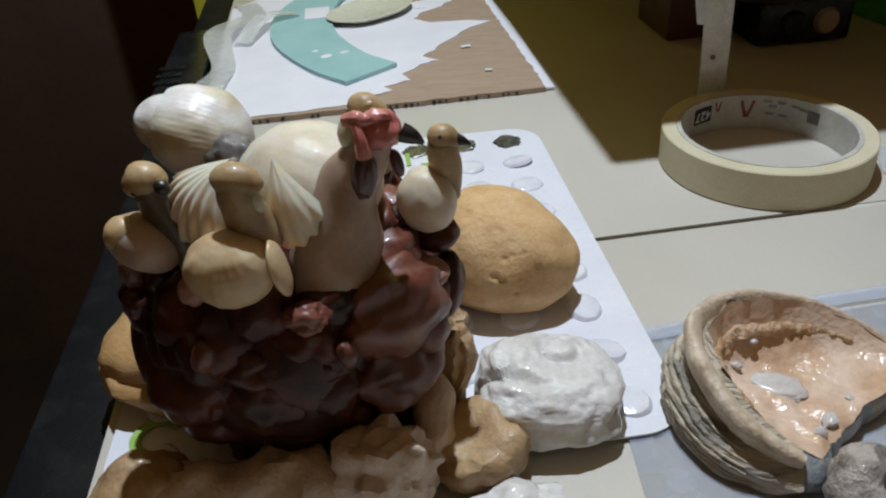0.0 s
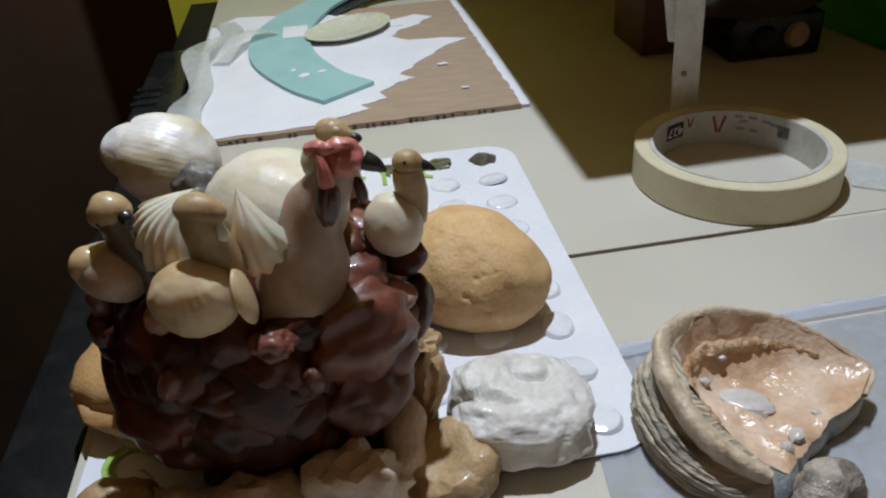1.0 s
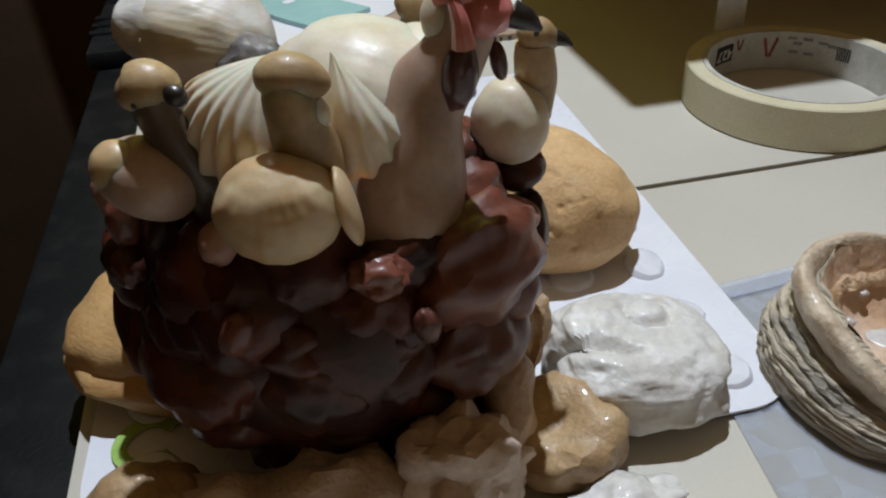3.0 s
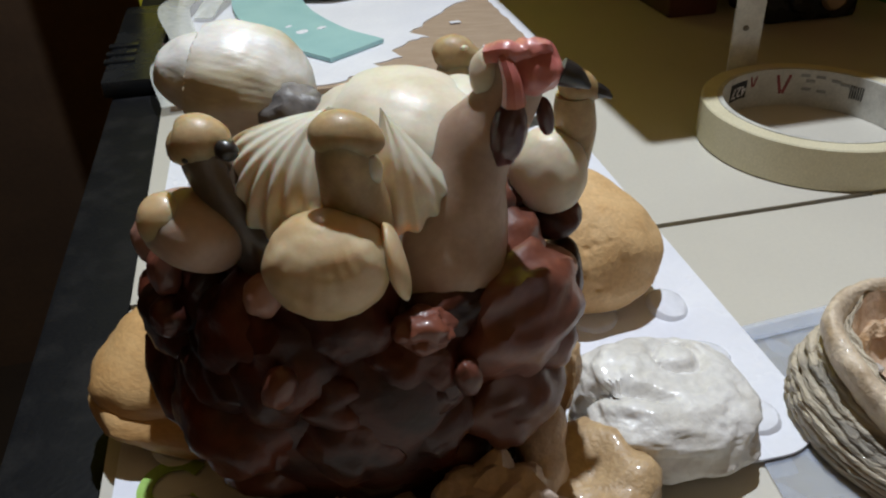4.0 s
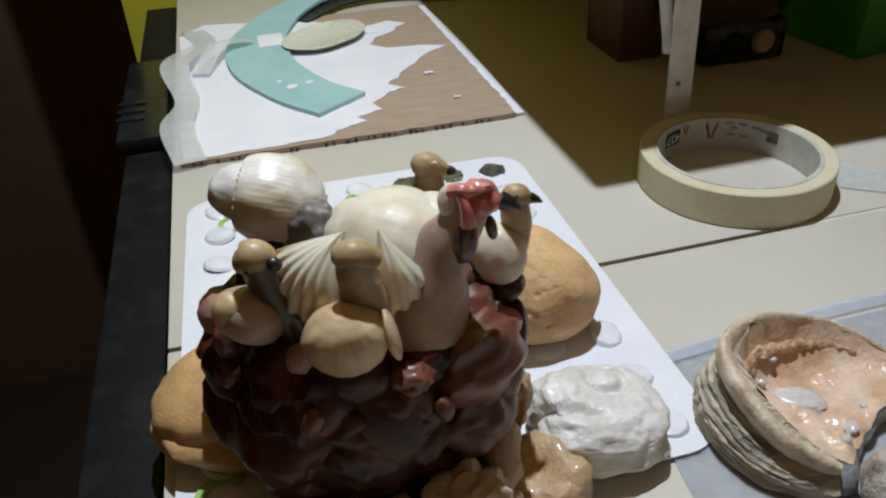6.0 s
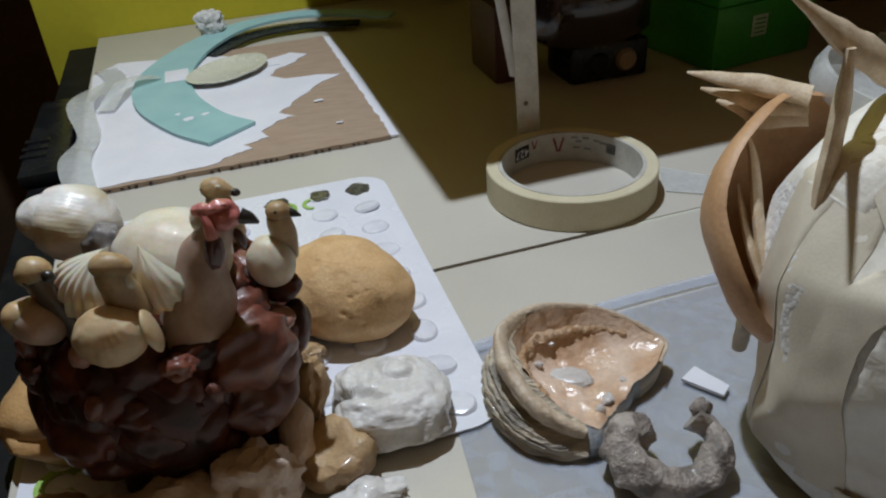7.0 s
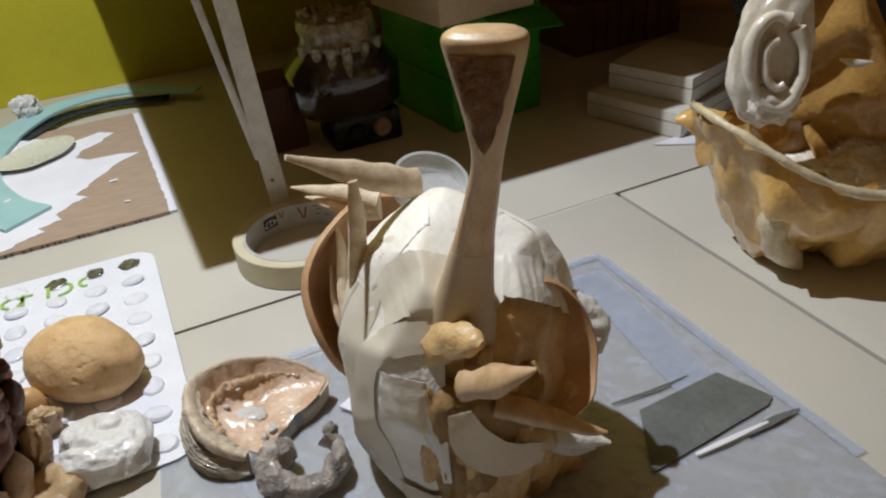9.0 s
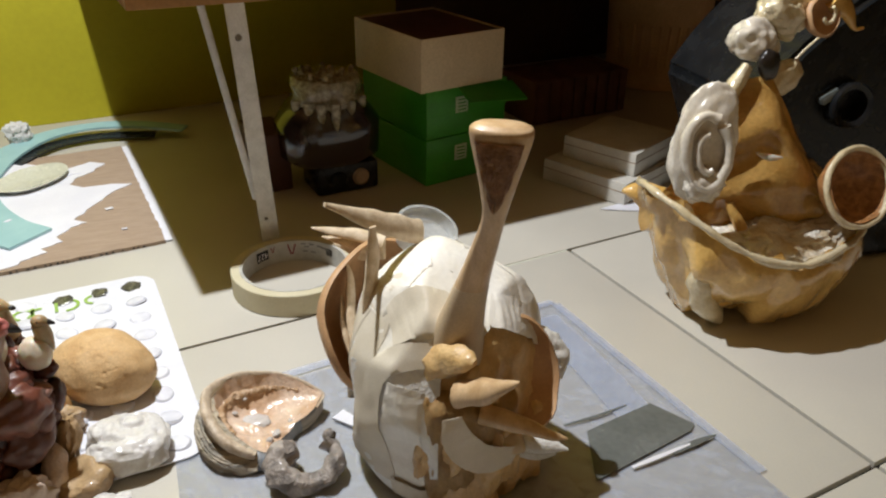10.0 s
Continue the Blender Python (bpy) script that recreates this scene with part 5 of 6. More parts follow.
def cup_shell(m, r, depth, thick, notch=0.0, seed=0):
    """An open half shell with thickness, mouth up, laid by m."""
    bm = bmesh.new()
    prof = []
    for i in range(13):
        a = math.pi / 2 * i / 12
        prof.append((r * math.sin(a), -depth * math.cos(a)))
    prof += [(p[0] - thick * (0.4 + 0.6 * p[0] / r), p[1] + thick * 0.8) for p in prof[::-1]]
    prof = [(max(0.0, p), q) for p, q in prof]
    rings = []
    for p, q in prof:
        ring = []
        for k in range(44):
            w = 2 * math.pi * k / 44
            s = 1 + 0.06 * noise.noise(Vector((math.cos(w) * 1.4, math.sin(w) * 1.4, seed))) - notch * max(0, math.cos(w)) ** 4
            ring.append(bm.verts.new(m @ Vector((p * s * math.cos(w), p * s * math.sin(w), q + (0.10 * r * noise.noise(Vector((math.cos(w) * 2, math.sin(w) * 2, seed + 5))) if p > 0.6 * r else 0)))))
        rings.append(ring)
    for r0, r1 in zip(rings, rings[1:]):
        for k in range(44):
            bm.faces.new((r0[k], r0[(k + 1) % 44], r1[(k + 1) % 44], r1[k]))
    bmesh.ops.remove_doubles(bm, verts=bm.verts, dist=1e-6)
    bmesh.ops.recalc_face_normals(bm, faces=bm.faces)
    return bm


part("left_husk", cup_shell(pose(0.2120, 0.1990, 0.0670, 50, 26, 0), 0.0400, 0.0280, 0.0016, 0.0, 2), HUSK, bird, "thin orange-brown half shell", smooth=60)
part("right_husk", cup_shell(pose(0.2470, 0.1420, 0.0640, 60, 14, 8), 0.0290, 0.0120, 0.0016, 0.1, 4), HUSK, bird, "brown half shell open to the front", smooth=60)
part("curled_rim", tube([(0.2700, 0.1640, 0.0710, 0.0025), (0.2765, 0.1600, 0.0660, 0.0042), (0.2785, 0.1560, 0.0585, 0.0048), (0.2760, 0.1530, 0.0500, 0.0030)], 24, 16, 0.8, 0.4, 5, 240), PLASTER, bird, "white curled shell edge")


def horn(points, mat, label, sides=12, rough=0.18, name="spike"):
    flat = 0.45 if mat is PALEWOOD else 0.75
    part(name, tube(points, 28, sides, flat, rough, points[0][0] * 900, 170 if mat is GOLD else 95), mat, bird, label)


horn([(0.2130, 0.1480, 0.0780, 0.0090), (0.2170, 0.1400, 0.0840, 0.0075), (0.2205, 0.1310, 0.0880, 0.0050), (0.2225, 0.1260, 0.0895, 0.0014)], GOLD, "ochre bone lump", 16, 0.35)
horn([(0.2170, 0.1290, 0.0735, 0.0062), (0.2240, 0.1180, 0.0810, 0.0054), (0.2300, 0.1090, 0.0895, 0.0022), (0.2325, 0.1060, 0.0925, 0.0006)], BONE, "pale pointed horn")
horn([(0.2280, 0.1300, 0.0600, 0.0050), (0.2400, 0.1200, 0.0590, 0.0042), (0.2520, 0.1120, 0.0560, 0.0022), (0.2580, 0.1090, 0.0550, 0.0006)], BONE, "slender brown horn")
horn([(0.2420, 0.1340, 0.0400, 0.0060), (0.2530, 0.1250, 0.0410, 0.0046), (0.2640, 0.1170, 0.0405, 0.0005)], PLASTER, "white pointed splinter")
horn([(0.2450, 0.1360, 0.0350, 0.0060), (0.2540, 0.1270, 0.0340, 0.0040), (0.2610, 0.1220, 0.0345, 0.0005)], PLASTER, "white pointed splinter")
horn([(0.2350, 0.1310, 0.0450, 0.0080), (0.2420, 0.1270, 0.0420, 0.0060), (0.2470, 0.1250, 0.0390, 0.0020)], CREAM, "cream shell piece")
for x, y, z, r, s in ((0.2200, 0.1350, 0.0350, 0.0100, 1), (0.2080, 0.1420, 0.0420, 0.0090, 2), (0.2330, 0.1330, 0.0250, 0.0110, 3), (0.2200, 0.1370, 0.0160, 0.0110, 4), (0.2480, 0.1400, 0.0180, 0.0100, 5), (0.2120, 0.1460, 0.0620, 0.0100, 6), (0.2560, 0.1460, 0.0200, 0.0120, 7), (0.2640, 0.1600, 0.0260, 0.0110, 8), (0.2420, 0.1360, 0.0300, 0.0120, 9), (0.2290, 0.1340, 0.0110, 0.0120, 10), (0.2120, 0.1400, 0.0250, 0.0100, 11)):
    part("bone_lump", blob((x, y, z), (r * 0.8, r * 0.6, r * 2.0), (8, (s * 17) % 40 - 20, s * 31), 4, 0.26, 2.0, s, 0.03, 0.002), GOLD, bird)
front = bmesh.new()
cols = []
for i in range(41):
    az = 234 + 62 * i / 40
    col = []
    for j in range(49):
        el = -62 + 84 * j / 48
        edge = min(i, 40 - i, 48 - j, 6) / 6
        q = Vector((az * 0.11, el * 0.05, 3))
        w = on_body(az, el, -0.003 + 0.0088 * edge ** 0.5 + 0.0036 * noise.noise(q) + 0.0012 * noise.noise(q * 3.1) + 0.0005 * noise.noise(Vector((az * 0.9, el * 0.15, 1))))
        w.z = max(w.z, 0.0018)
        col.append(front.verts.new(w))
    cols.append(col)
for c0, c1 in zip(cols, cols[1:]):
    for j in range(48):
        front.faces.new((c0[j], c1[j], c1[j + 1], c0[j + 1]))
bmesh.ops.solidify(front, geom=front.faces[:], thickness=0.0008)
part("front_bone", front, GOLD, bird, "fibrous ochre bone", smooth=70)
rngl = random.Random(8)
for i in range(11):
    az, el = rngl.uniform(244, 318), rngl.uniform(-55, 26)
    p = on_body(az, el, -0.001)
    r = rngl.uniform(0.0055, 0.0095)
    part("bone_lump", blob(tuple(p), (r * 0.8, r * 0.75, r * rngl.uniform(1.0, 2.0)), (rngl.uniform(-30, 30), rngl.uniform(-40, 40), az), 4, 0.22, 1.5, i + 40, 0.015, 0.002), (GOLD, GOLD, BONE)[i % 3], bird)
strip([(252, 14), (256, 2), (266, -8), (284, -12)], [0.0040, 0.0066, 0.0070, 0.0055], lift=0.0085)
# finger-like splinters at the back
horn([(0.2250, 0.2050, 0.1090, 0.0066), (0.2120, 0.1990, 0.1170, 0.0062), (0.1960, 0.1920, 0.1270, 0.0044), (0.1770, 0.1830, 0.1400, 0.0012)], PALEWOOD, "long pale splinter", 14, 0.3)
for dx, dz, s in ((0.0, 0.0, 1.0), (0.003, -0.0055, 0.85), (0.0065, -0.0100, 0.72)):
    horn([(0.2120, 0.2200, 0.0990 + dz * 0.5, 0.0040), (0.2020, 0.2260, 0.1010 + dz, 0.0036), (0.1900 + dx, 0.2290, 0.1035 + dz, 0.0024), (0.1790 + dx * 1.6, 0.2320, 0.1060 + dz, 0.0005)], PALEWOOD, "thin pale splinter", 10, 0.25)
horn([(0.1930, 0.1790, 0.0560, 0.0046), (0.1935, 0.1815, 0.0820, 0.0056), (0.1970, 0.1860, 0.1060, 0.0050), (0.1985, 0.1890, 0.1240, 0.0026)], PALEWOOD, "upright pale splinter", 12, 0.2)
horn([(0.1900, 0.1840, 0.0500, 0.0034), (0.1890, 0.1970, 0.0680, 0.0040), (0.1930, 0.2130, 0.0840, 0.0030), (0.1930, 0.2200, 0.0915, 0.0006)], PALEWOOD, "pale splinter", 12, 0.2)
horn([(0.1880, 0.1860, 0.0530, 0.0026), (0.1860, 0.1980, 0.0680, 0.0030), (0.1875, 0.2100, 0.0790, 0.0006)], PALEWOOD, "pale splinter", 10, 0.2)
part("white_edge", tube([(0.1875, 0.1960, 0.0300, 0.0030), (0.1890, 0.1960, 0.0420, 0.0040), (0.1915, 0.1960, 0.0530, 0.0020)], 16, 12, 0.7, 0.4, 3, 220), PLASTER, bird)

part("clear_cap", lathe((0, 0, 0), [(0.0150, 0.0), (0.0165, 0.0008), (0.0170, 0.0050), (0.0160, 0.0085), (0.0145, 0.0085), (0.0150, 0.0045), (0.0140, 0.0012)], 44, 0.02, 4, m=pose(0.2350, 0.2290, 0.0930, 18, 10, 0)), CLEAR, bird, "clear plastic ring cap")

# ---- resin mask ----
MASK_LEAN = Vector((0.134, -0.104, 0.274))  # the upper part hangs forward towards here
mk = []
jaw = bmesh.new()
NA, NB = 56, 22
cols = []
for i in range(NA + 1):
    a = radians(-200 + 220 * i / NA)
    rim = Vector((0.462 + 0.078 * math.cos(a), 0.262 + 0.058 * math.sin(a), 0.050 + 0.036 * max(0, -math.cos(a)) ** 2 + 0.012 * max(0, math.cos(a)) + 0.004 * noise.noise(Vector((math.cos(a) * 3, math.sin(a) * 3, 1)))))
    low = Vector((0.470 + 0.045 * math.cos(a), 0.262 + 0.036 * math.sin(a), 0.002))
    col = []
    for j in range(NB + 1):
        t = j / NB
        if t < 0.5:
            k = t * 2
            p = low.lerp(rim, k)
            bulge = math.sin(k * math.pi) * 0.012
            p += Vector((math.cos(a), math.sin(a), 0)) * bulge
        else:
            k = (t - 0.5) * 2
            floor_p = Vector((0.468, 0.268, 0.036))
            p = (rim + Vector((0, 0.002, 0.0))).lerp(floor_p, k) - Vector((0, 0, 0.016 * math.sin(k * math.pi)))
        p += Vector((1, 0.5, 0.7)) * 0.011 * noise.noise(p * 42) + Vector((0.3, 0.6, 1)) * 0.0036 * noise.noise(p * 130)
        col.append(jaw.verts.new(p))
    cols.append(col)
for c0, c1 in zip(cols, cols[1:]):
    for j in range(NB):
        jaw.faces.new((c0[j], c1[j], c1[j + 1], c0[j + 1]))
bmesh.ops.recalc_face_normals(jaw, faces=jaw.faces)
mk.append((jaw, RESIN))
# cheek and brow: a bent sheet above the mouth
cheek = bmesh.new()
cols = []
for i in range(37):
    u = i / 36
    col = []
    for j in range(25):
        t = j / 24
        x = 0.395 + 0.150 * u + 0.030 * t * (0.6 - u)
        y = 0.285 - 0.045 * math.sin(math.pi * u) * (1 - 0.3 * t) - 0.018 * math.sin(math.pi * t)
        z = 0.062 + t * float(np.interp(u, [0, 0.18, 0.32, 0.5, 0.7, 1.0], [0.055, 0.085, 0.092, 0.060, 0.030, 0.016])) - 0.012 * math.sin(u * math.pi) * (1 - t)
        p = Vector((x, y, z)) + Vector((0.4, 1, 0.3)) * 0.010 * noise.noise(Vector((u * 5, t * 5, 3))) + Vector((0.2, 1, 0.2)) * 0.0024 * noise.noise(Vector((u * 18, t * 18, 5)))
        col.append(cheek.verts.new(p))
    cols.append(col)
for c0, c1 in zip(cols, cols[1:]):
    for j in range(24):
        cheek.faces.new((c0[j], c1[j], c1[j + 1], c0[j + 1]))
bmesh.ops.solidify(cheek, geom=cheek.faces[:], thickness=0.003)
mk.append((cheek, RESIN))
# rim, wet filling, side flap
rim_line = []
for i in range(23):
    a = radians(-196 + 210 * i / 22)
    rim_line.append((0.462 + 0.079 * math.cos(a), 0.262 + 0.059 * math.sin(a), 0.051 + 0.036 * max(0, -math.cos(a)) ** 2 + 0.012 * max(0, math.cos(a)), 0.0024))
mk.append((tube(rim_line, 66, 12, 1.0, 0.6, 2, 120), PALERESIN))
mk.append((blob((0.468, 0.234, 0.054), (0.050, 0.028, 0.012), (14, -4, 4), 6, 0.34, 2.4, 7, 0.05), WETSHELL))
mk.append((tube([(0.447, 0.232, 0.048, 0.006), (0.437, 0.238, 0.062, 0.005), (0.430, 0.245, 0.078, 0.003)], 14, 12, 0.8, 0.3, 4, 120), RESIN))
mk.append((tube([(0.355, 0.250, 0.092, 0.0012), (0.366, 0.248, 0.090, 0.0080), (0.382, 0.244, 0.082, 0.0120), (0.396, 0.238, 0.066, 0.0090), (0.412, 0.230, 0.040, 0.0085)], 26, 18, 0.7, 0.4, 8, 90), RESIN))
mk.append((tube([(0.412, 0.236, 0.045, 0.008), (0.412, 0.232, 0.022, 0.010), (0.424, 0.230, 0.006, 0.007), (0.430, 0.230, 0.002, 0.002)], 20, 16, 0.8, 0.4, 9, 110), PALERESIN))
mk.append((blob((0.445, 0.250, 0.030), (0.034, 0.030, 0.028), (0, 0, 0), 4, 0.3, 1.6, 12, 0.05, 0.002), RESIN))
mk.append((blob((0.500, 0.255, 0.032), (0.040, 0.036, 0.030), (0, 0, 0), 4, 0.3, 1.6, 13, 0.05, 0.002), RESIN))
# ear-like shell
ear_m = pose(0.4040, 0.2380, 0.1210, 84, -8, -22)
mk.append((blob((0.4050, 0.2420, 0.1210), (0.0185, 0.0070, 0.0340), (-6, 8, -22), 5, 0.12, 1.6, 21, 0.02), EARMAT))
ring_pts = []
for w in np.linspace(60, 400, 12):
    q = ear_m @ Vector((0.0120 * math.cos(radians(w)), 0.0210 * math.sin(radians(w)) - 0.003, 0.0040))
    ring_pts.append((*q, 0.0032 + 0.0006 * math.sin(w * 0.05)))
mk.append((tube(ring_pts, 60, 12, 1.0, 0.3, 3, 150), EARMAT))
ring_pts = [(*(ear_m @ Vector((0.0055 * math.cos(radians(w)), 0.0110 * math.sin(radians(w)) - 0.004, 0.0050))), 0.0020) for w in np.linspace(80, 300, 8)]
mk.append((tube(ring_pts, 40, 10, 1.0, 0.3, 5, 150), EARMAT))
mk.append((blob((0.4040, 0.2350, 0.0980), (0.0120, 0.0060, 0.0110), (0, 0, -20), 4, 0.3, 2, 23, 0.06), EARMAT))
# pointed white chip in front of the cheek
mk.append((tube([(0.4290, 0.2300, 0.1155, 0.0006), (0.4370, 0.2290, 0.1125, 0.0024), (0.4470, 0.2285, 0.1115, 0.0006)], 10, 8, 0.5), WHITE))
# round cup at the side
mk.append((cup_shell(pose(0.4940, 0.2120, 0.0930, 66, 6, -4), 0.0235, 0.020, 0.0018, 0.0, 9), BONEDARK))
ring_pts = [(*(pose(0.4940, 0.2120, 0.0930, 66, 6, -4) @ Vector((0.0235 * math.cos(w), 0.0235 * math.sin(w), 0.0))), 0.0020) for w in np.linspace(0, 2 * math.pi, 14)]
mk.append((tube(ring_pts, 56, 10, 1.0, 0.3, 6, 150), PALERESIN))
# crown: lumps, curls, and a black lump for a hollow's shade
mk.append((blob((0.4480, 0.2720, 0.1700), (0.0160, 0.0120, 0.0130), (0, 20, 0), 5, 0.24, 1.3, 25, 0.0), EARMAT))
mk.append((blob((0.4640, 0.2720, 0.1860), (0.0180, 0.0120, 0.0140), (0, 30, 0), 5, 0.24, 1.4, 26, 0.01), PALERESIN))
# solid black lump; its colour stands for the dark inside a hollow
mk.append((blob((0.4500, 0.2580, 0.1580), (0.0075, 0.0040, 0.0095), (0, -20, 0), 4, 0.1, 1.6, 27), BEAK))
mk.append((blob((0.4660, 0.2620, 0.1480), (0.0140, 0.0060, 0.0100), (0, -30, 0), 4, 0.2, 1.8, 28, 0.03), PALERESIN))
mk.append((cup_shell(pose(0.4850, 0.2600, 0.1840, 70, 10, 0), 0.0125, 0.010, 0.0014, 0.0, 11), HUSK))
curl_pts = [(0.4850 + 0.0062 * k * math.cos(6.5 * k + 1), 0.2570, 0.1840 + 0.0062 * k * math.sin(6.5 * k + 1), 0.0011) for k in np.linspace(0.35, 1.0, 9)]
mk.append((tube(curl_pts, 36, 8), PALERESIN))
mk.append((tube([(0.4950, 0.2680, 0.1950, 0.0100), (0.5070, 0.2660, 0.1850, 0.0070), (0.5150, 0.2640, 0.1745, 0.0022), (0.5210, 0.2630, 0.1745, 0.0010)], 20, 14, 0.6, 0.3, 7, 120), RESIN))
mk.append((tube([(0.4400, 0.2640, 0.1560, 0.0060), (0.4300, 0.2620, 0.1420, 0.0085), (0.4240, 0.2600, 0.1250, 0.0070)], 18, 14, 0.6, 0.3, 5, 110), PALERESIN))
mask = thing("resin_mask", (0.462, 0.255, 0.0), "amber resin and shell mask with an open mouth and ear-like shells", "sculpture")
for nm, piece in zip(["jaw", "cheek", "lip", "wet_filling", "resin_strand", "flap", "foot", "jaw_lump", "jaw_lump", "ear_shell", "ear_ridge", "ear_ridge", "ear_lobe", "chip", "side_cup", "cup_rim", "crown_lump", "crown_lump", "hollow", "brow_shell", "curl_cup", "curl", "horn", "brow"], mk):
    for v in piece[0].verts:
        k = min(1.0, max(0.0, v.co.z / 0.05))
        v.co = v.co.lerp(MASK_LEAN, 0.02 * k * k * (3 - 2 * k))
        if nm == "flap":
            k = min(1.0, max(0.0, (0.420 - v.co.x) / 0.06))
            v.co += Vector((0.040, 0.058, -0.028)) * k * k * (3 - 2 * k)
        v.co.x += 0.003 if nm.startswith("ear") else 0.008
    part(nm, [piece], None, mask, smooth=60)

tool = thing("black_appliance", (0.565, 0.345, 0), "glossy black plastic appliance with a round socket behind the mask", "appliance")
tb = bmesh.new()
prof = [(0.472, 0.124), (0.484, 0.142), (0.498, 0.160), (0.516, 0.176), (0.545, 0.196), (0.640, 0.200), (0.650, 0.050), (0.640, 0.002), (0.530, 0.002), (0.500, 0.060)]
fr = [tb.verts.new((x, 0.278 - 0.10 * (x - 0.472), z)) for x, z in prof]
bk = [tb.verts.new((x + 0.015, 0.400, z * 0.96 + 0.001)) for x, z in prof]
tb.faces.new(fr)
tb.faces.new(bk[::-1])
for q in range(len(prof)):
    tb.faces.new((fr[q], fr[(q + 1) % len(prof)], bk[(q + 1) % len(prof)], bk[q]))
bmesh.ops.recalc_face_normals(tb, faces=tb.faces)
bmesh.ops.bevel(tb, geom=tb.edges[:], offset=0.005, segments=3, affect="EDGES")
part("housing", tb, BLACKPLASTIC, tool)
sock = part("socket", lathe((0.540, 0.278, 0.122), [(0.0150, 0.0), (0.0150, 0.016), (0.0135, 0.0175), (0.0105, 0.016), (0.0100, 0.004), (0.0, 0.004)], 40, m=pose(0, 0, 0, 80, 0, -10)), BLACKPLASTIC, tool, "round socket")
part("clip", box((0.5240, 0.2705, 0.130), (0.014, 0.006, 0.005), -8, 0.0012, 0, -30), GREYPANEL, tool, "grey clip")
# pale tube along the front edge draws the gloss highlight there
part("seam", tube([(0.474, 0.277, 0.127, 0.0008), (0.486, 0.2755, 0.145, 0.0008), (0.499, 0.274, 0.161, 0.0008), (0.516, 0.272, 0.176, 0.0008)], 20, 8), PALERESIN, tool, "pale line that draws the highlight on the housing's edge")

# ---- things under the shelf ----


def carton(name, c, size, turn, mat, label, seam=True):
    t = thing(name, (c[0], c[1], c[2]), label, "box")
    part("body", box((c[0], c[1], c[2] + size[2] * 0.42), (size[0], size[1], size[2] * 0.84), turn, 0.0008), mat, t)
    part("lid", box((c[0], c[1], c[2] + size[2] * 0.72), (size[0] + 0.0012, size[1] + 0.0012, size[2] * 0.56), turn, 0.0010), mat, t)
    return t


CT = 16.0
ce1, ce2 = Vector((math.cos(radians(CT)), math.sin(radians(CT)), 0)), Vector((-math.sin(radians(CT)), math.cos(radians(CT)), 0))
FC = Vector((0.326, 0.494, 0))
for z, h in ((0.0005, 0.042), (0.0430, 0.0435)):
    cc = FC + ce1 * 0.043 + ce2 * 0.052
    g = carton("green_carton", (cc.x, cc.y, z), (0.086, 0.104, h), CT, GREENBOX, "bright green carton with a small pale sticker")
    tag = FC + ce1 * 0.036 - ce2 * 0.0012
    part("sticker", box((tag.x, tag.y, z + h * 0.62), (0.0130, 0.0005, 0.0140), CT), LABEL, g, "pale printed sticker")
    for q in range(4):
        part("print_bar", box((tag.x - ce2.x * 0.0005, tag.y - 0.0006, z + h * 0.62 - 0.0045 + q * 0.003), (0.0085, 0.0004, 0.0010), CT), GREENBOX, g)
    if z > 0.01:
        fl = FC + ce1 * 0.060 - ce2 * 0.012
        part("flap", box((fl.x, fl.y, 0.0800), (0.064, 0.026, 0.0012), CT, 0, 24, 6), GREENBOX, g, "open green flap")
tc = FC + ce1 * 0.038 + ce2 * 0.050 + Vector((-0.004, -0.004, 0))
cb = thing("cream_carton", (tc.x, tc.y, 0.0868), "cream carton with a dark red open top, on the green cartons", "box")
for a, b, sx, sy in ((0, -0.0525, 0.086, 0.0014), (0, 0.0525, 0.086, 0.0014), (-0.0423, 0, 0.0014, 0.1036), (0.0423, 0, 0.0014, 0.1036)):
    p = tc + ce1 * a + ce2 * b
    part("side", box((p.x, p.y, 0.1092), (sx, sy, 0.0440), CT, 0.0003), CREAMBOX, cb)
part("inner_top", box((tc.x, tc.y, 0.1180), (0.0828, 0.1026, 0.0600 * 0.4), CT, 0.0004), CARTONTOP, cb, "dark red top")
part("pale_mark", box((tc.x + 0.016, tc.y - 0.0533 + 0.0048, 0.1100), (0.016, 0.0004, 0.010), CT), LABEL, cb)

jar = thing("dark_jar", (0.248, 0.528, 0.0260), "dark glass jar with a glittering lid that drips", "jar")
part("jar_body", loft([(0.248, 0.530, 0.0262, 0.036, 0.030, 8), (0.248, 0.530, 0.032, 0.043, 0.034, 8), (0.248, 0.530, 0.060, 0.044, 0.035, 8), (0.248, 0.530, 0.072, 0.036, 0.031, 8), (0.248, 0.530, 0.078, 0.029, 0.029, 8)], 40, 0.75), DARKJAR, jar)
lid = part("lid", lathe((0.248, 0.528, 0.0760), [(0.0, 0.0), (0.029, 0.0), (0.0305, 0.004), (0.0290, 0.010), (0.0305, 0.016), (0.0285, 0.022), (0.022, 0.0245), (0.0, 0.0255)], 48, 0.10, 3), CRYSTAL, jar, "glittering resin-covered lid")
for w, l in ((250, 0.016), (272, 0.024), (205, 0.014), (330, 0.012), (300, 0.008), (230, 0.010)):
    x, y = 0.248 + 0.030 * math.cos(radians(w)), 0.528 + 0.030 * math.sin(radians(w))
    part("drip", tube([(x, y, 0.082, 0.0052), (x * 1.0, y - 0.001, 0.078 - l * 0.5, 0.0034), (x, y - 0.0015, 0.078 - l, 0.0006)], 12, 10), CRYSTAL, lid)
rngj = random.Random(3)
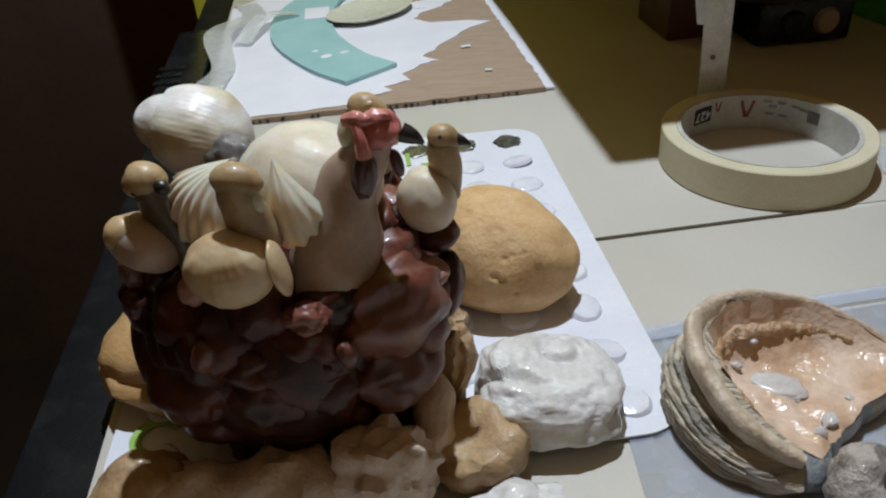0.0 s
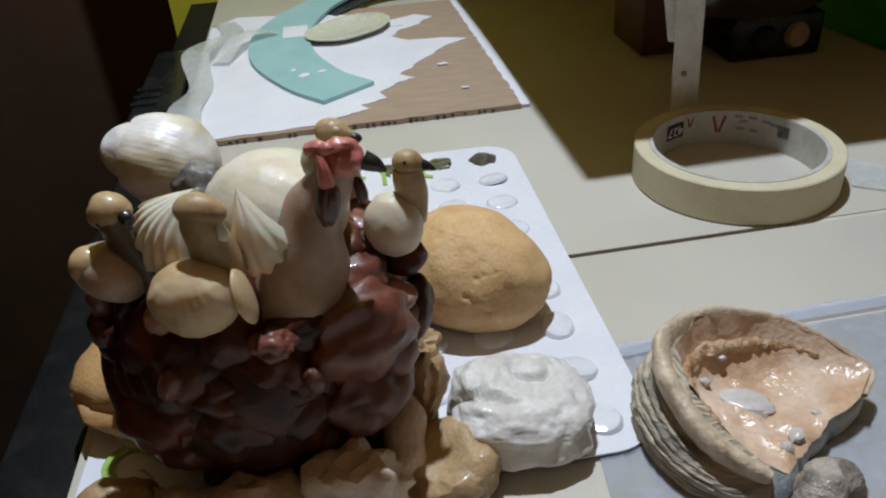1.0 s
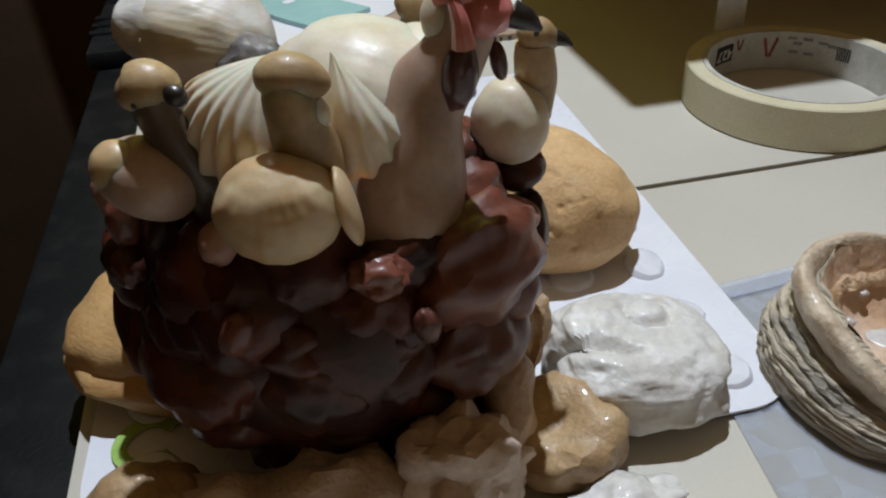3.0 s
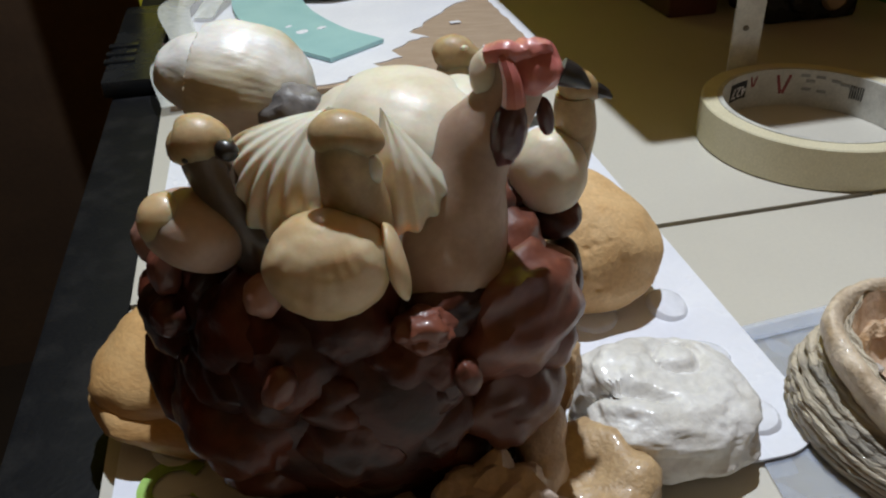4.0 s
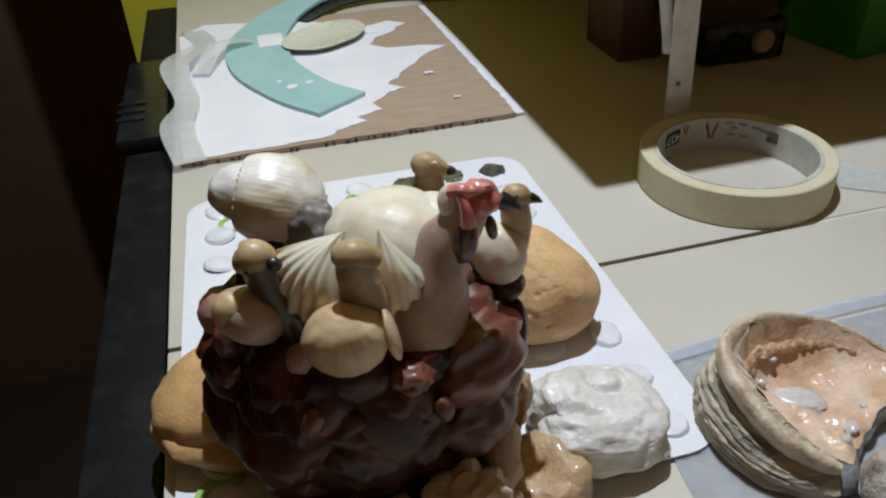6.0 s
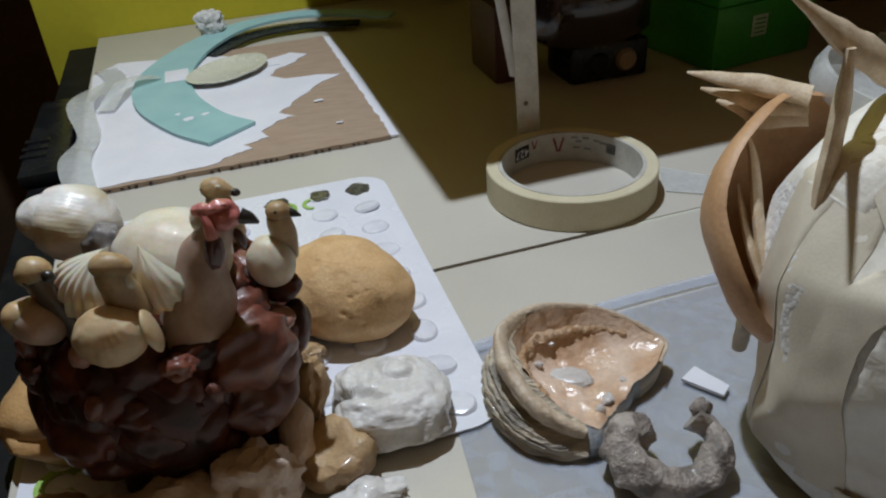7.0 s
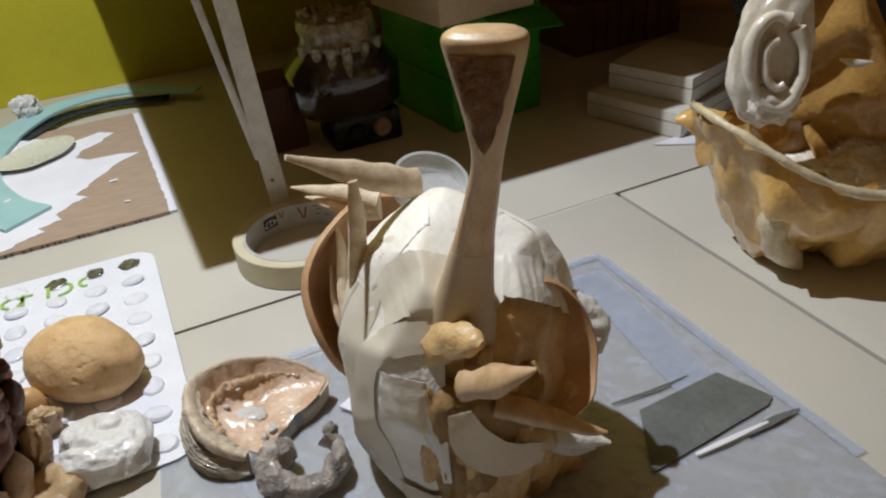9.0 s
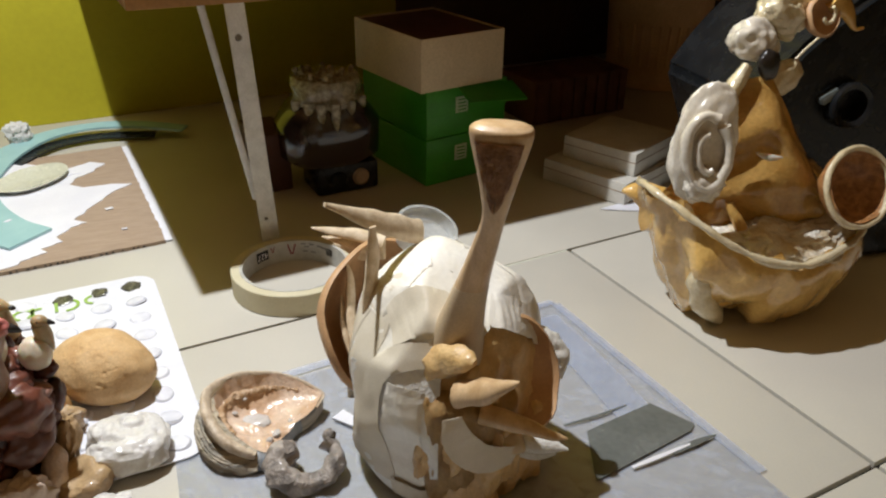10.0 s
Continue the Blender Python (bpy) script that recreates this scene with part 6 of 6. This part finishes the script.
for i in range(22):
    w, r = rngj.uniform(0, 6.28), rngj.uniform(0.004, 0.026)
    part("crystal", blob((0.248 + r * math.cos(w), 0.528 + r * math.sin(w), 0.1015), (0.0032, 0.0028, 0.0034), (i * 20, i * 33, 0), 1, 0.3, 1.5, i), CRYSTAL, lid)
jb = thing("dark_base_box", (0.256, 0.520, 0), "small dark gadget with a round dial under the jar", "gadget")
part("body", box((0.256, 0.524, 0.0130), (0.056, 0.040, 0.0254), 8, 0.003), BLACKPLASTIC, jb)
part("dial", lathe((0.270, 0.5055, 0.013), [(0.0, 0.003), (0.006, 0.003), (0.0075, 0.001), (0.0075, -0.002)], 24, m=pose(0, 0, 0, 90, 0, 8)), CARD, jb, "pale round dial")
part("dial", lathe((0.250, 0.5030, 0.013), [(0.0, 0.003), (0.006, 0.003), (0.0075, 0.001), (0.0075, -0.002)], 24, m=pose(0, 0, 0, 90, 0, 8)), BLACKPLASTIC, jb)
solo("small_dark_box", box((0.196, 0.548, 0.0260), (0.030, 0.050, 0.052), 8, 0.002), CARTONTOP, "small dark red box beside the jar", "box")

for n, (cx, cy, z, sx, sy, sz, turn) in enumerate(((0.492, 0.462, 0.0005, 0.090, 0.085, 0.0200, 27), (0.502, 0.466, 0.0207, 0.078, 0.072, 0.0205, 29))):
    wb = thing("white_box", (cx, cy, z), "flat white box in a stack of two", "box", "stack of white boxes")
    part("body", box((cx, cy, z + sz * 0.5), (sx, sy, sz), turn, 0.0012), FOAMBOX, wb)
    part("seam", box((cx, cy, z + sz * 0.6), (sx + 0.0006, sy + 0.0006, 0.0008), turn), CARD, wb)
solo("paper_triangle", plate([(0.449, 0.404), (0.520, 0.372), (0.505, 0.416)], 0.0006, 0.0016), PAPER, "white paper corner lying on the tiles", "paper")

crate = thing("dark_crate", (0.545, 0.655, 0), "low dark red slatted crate in the shade", "crate")
part("body", box((0.545, 0.660, 0.024), (0.128, 0.066, 0.047), 10, 0.001), CRATE, crate)
for i in range(8):
    px = -0.056 + i * 0.016
    part("slat", box((0.545 + px * 0.985 + 0.0345 * 0.174, 0.660 + px * 0.174 - 0.0345 * 0.985, 0.024), (0.009, 0.0020, 0.045), 10, 0.0004), CRATE, crate)
tub = thing("beige_tub", (0.715, 0.740, 0), "beige plastic tub with a ribbed wall and lid", "tub")
part("body", lathe((0.715, 0.740, 0.0006), [(0.0, 0.0), (0.056, 0.0), (0.058, 0.003), (0.065, 0.125), (0.0, 0.125)], 60), TUB, tub)
part("lid", lathe((0.715, 0.740, 0.1256), [(0.0, 0.0), (0.068, 0.0), (0.069, 0.004), (0.068, 0.014), (0.064, 0.016), (0.0, 0.016)], 60), TUB, tub)
for i in range(16):
    w = radians(190 + i * 10)
    part("rib", tube([(0.715 + 0.0600 * math.cos(w), 0.740 + 0.0600 * math.sin(w), 0.030, 0.0018), (0.715 + 0.0640 * math.cos(w), 0.740 + 0.0640 * math.sin(w), 0.080, 0.0018)], 3, 6), TUB, tub)
# ---- tiles, last ----
for u0, u1 in ((-0.0105, 0.4374), (0.4402, 1.5995)):
    for v0, v1 in ((-0.35, 0.0300), (0.0325, 0.2862)):
        part("tile", slab(u0, u1, v0, v1, -0.0042, 0.0, 0.0005), TILE, table)
part("tile", slab(-0.0105, 1.5995, 0.2886, WALL_V - 0.001, -0.0042, 0.0, 0.0005), TILE, table)
part("pale_joint", slab(0.235, 0.4374, 0.2863, 0.2885, -0.0040, -0.0005), OVAL, table, "pale filled joint")
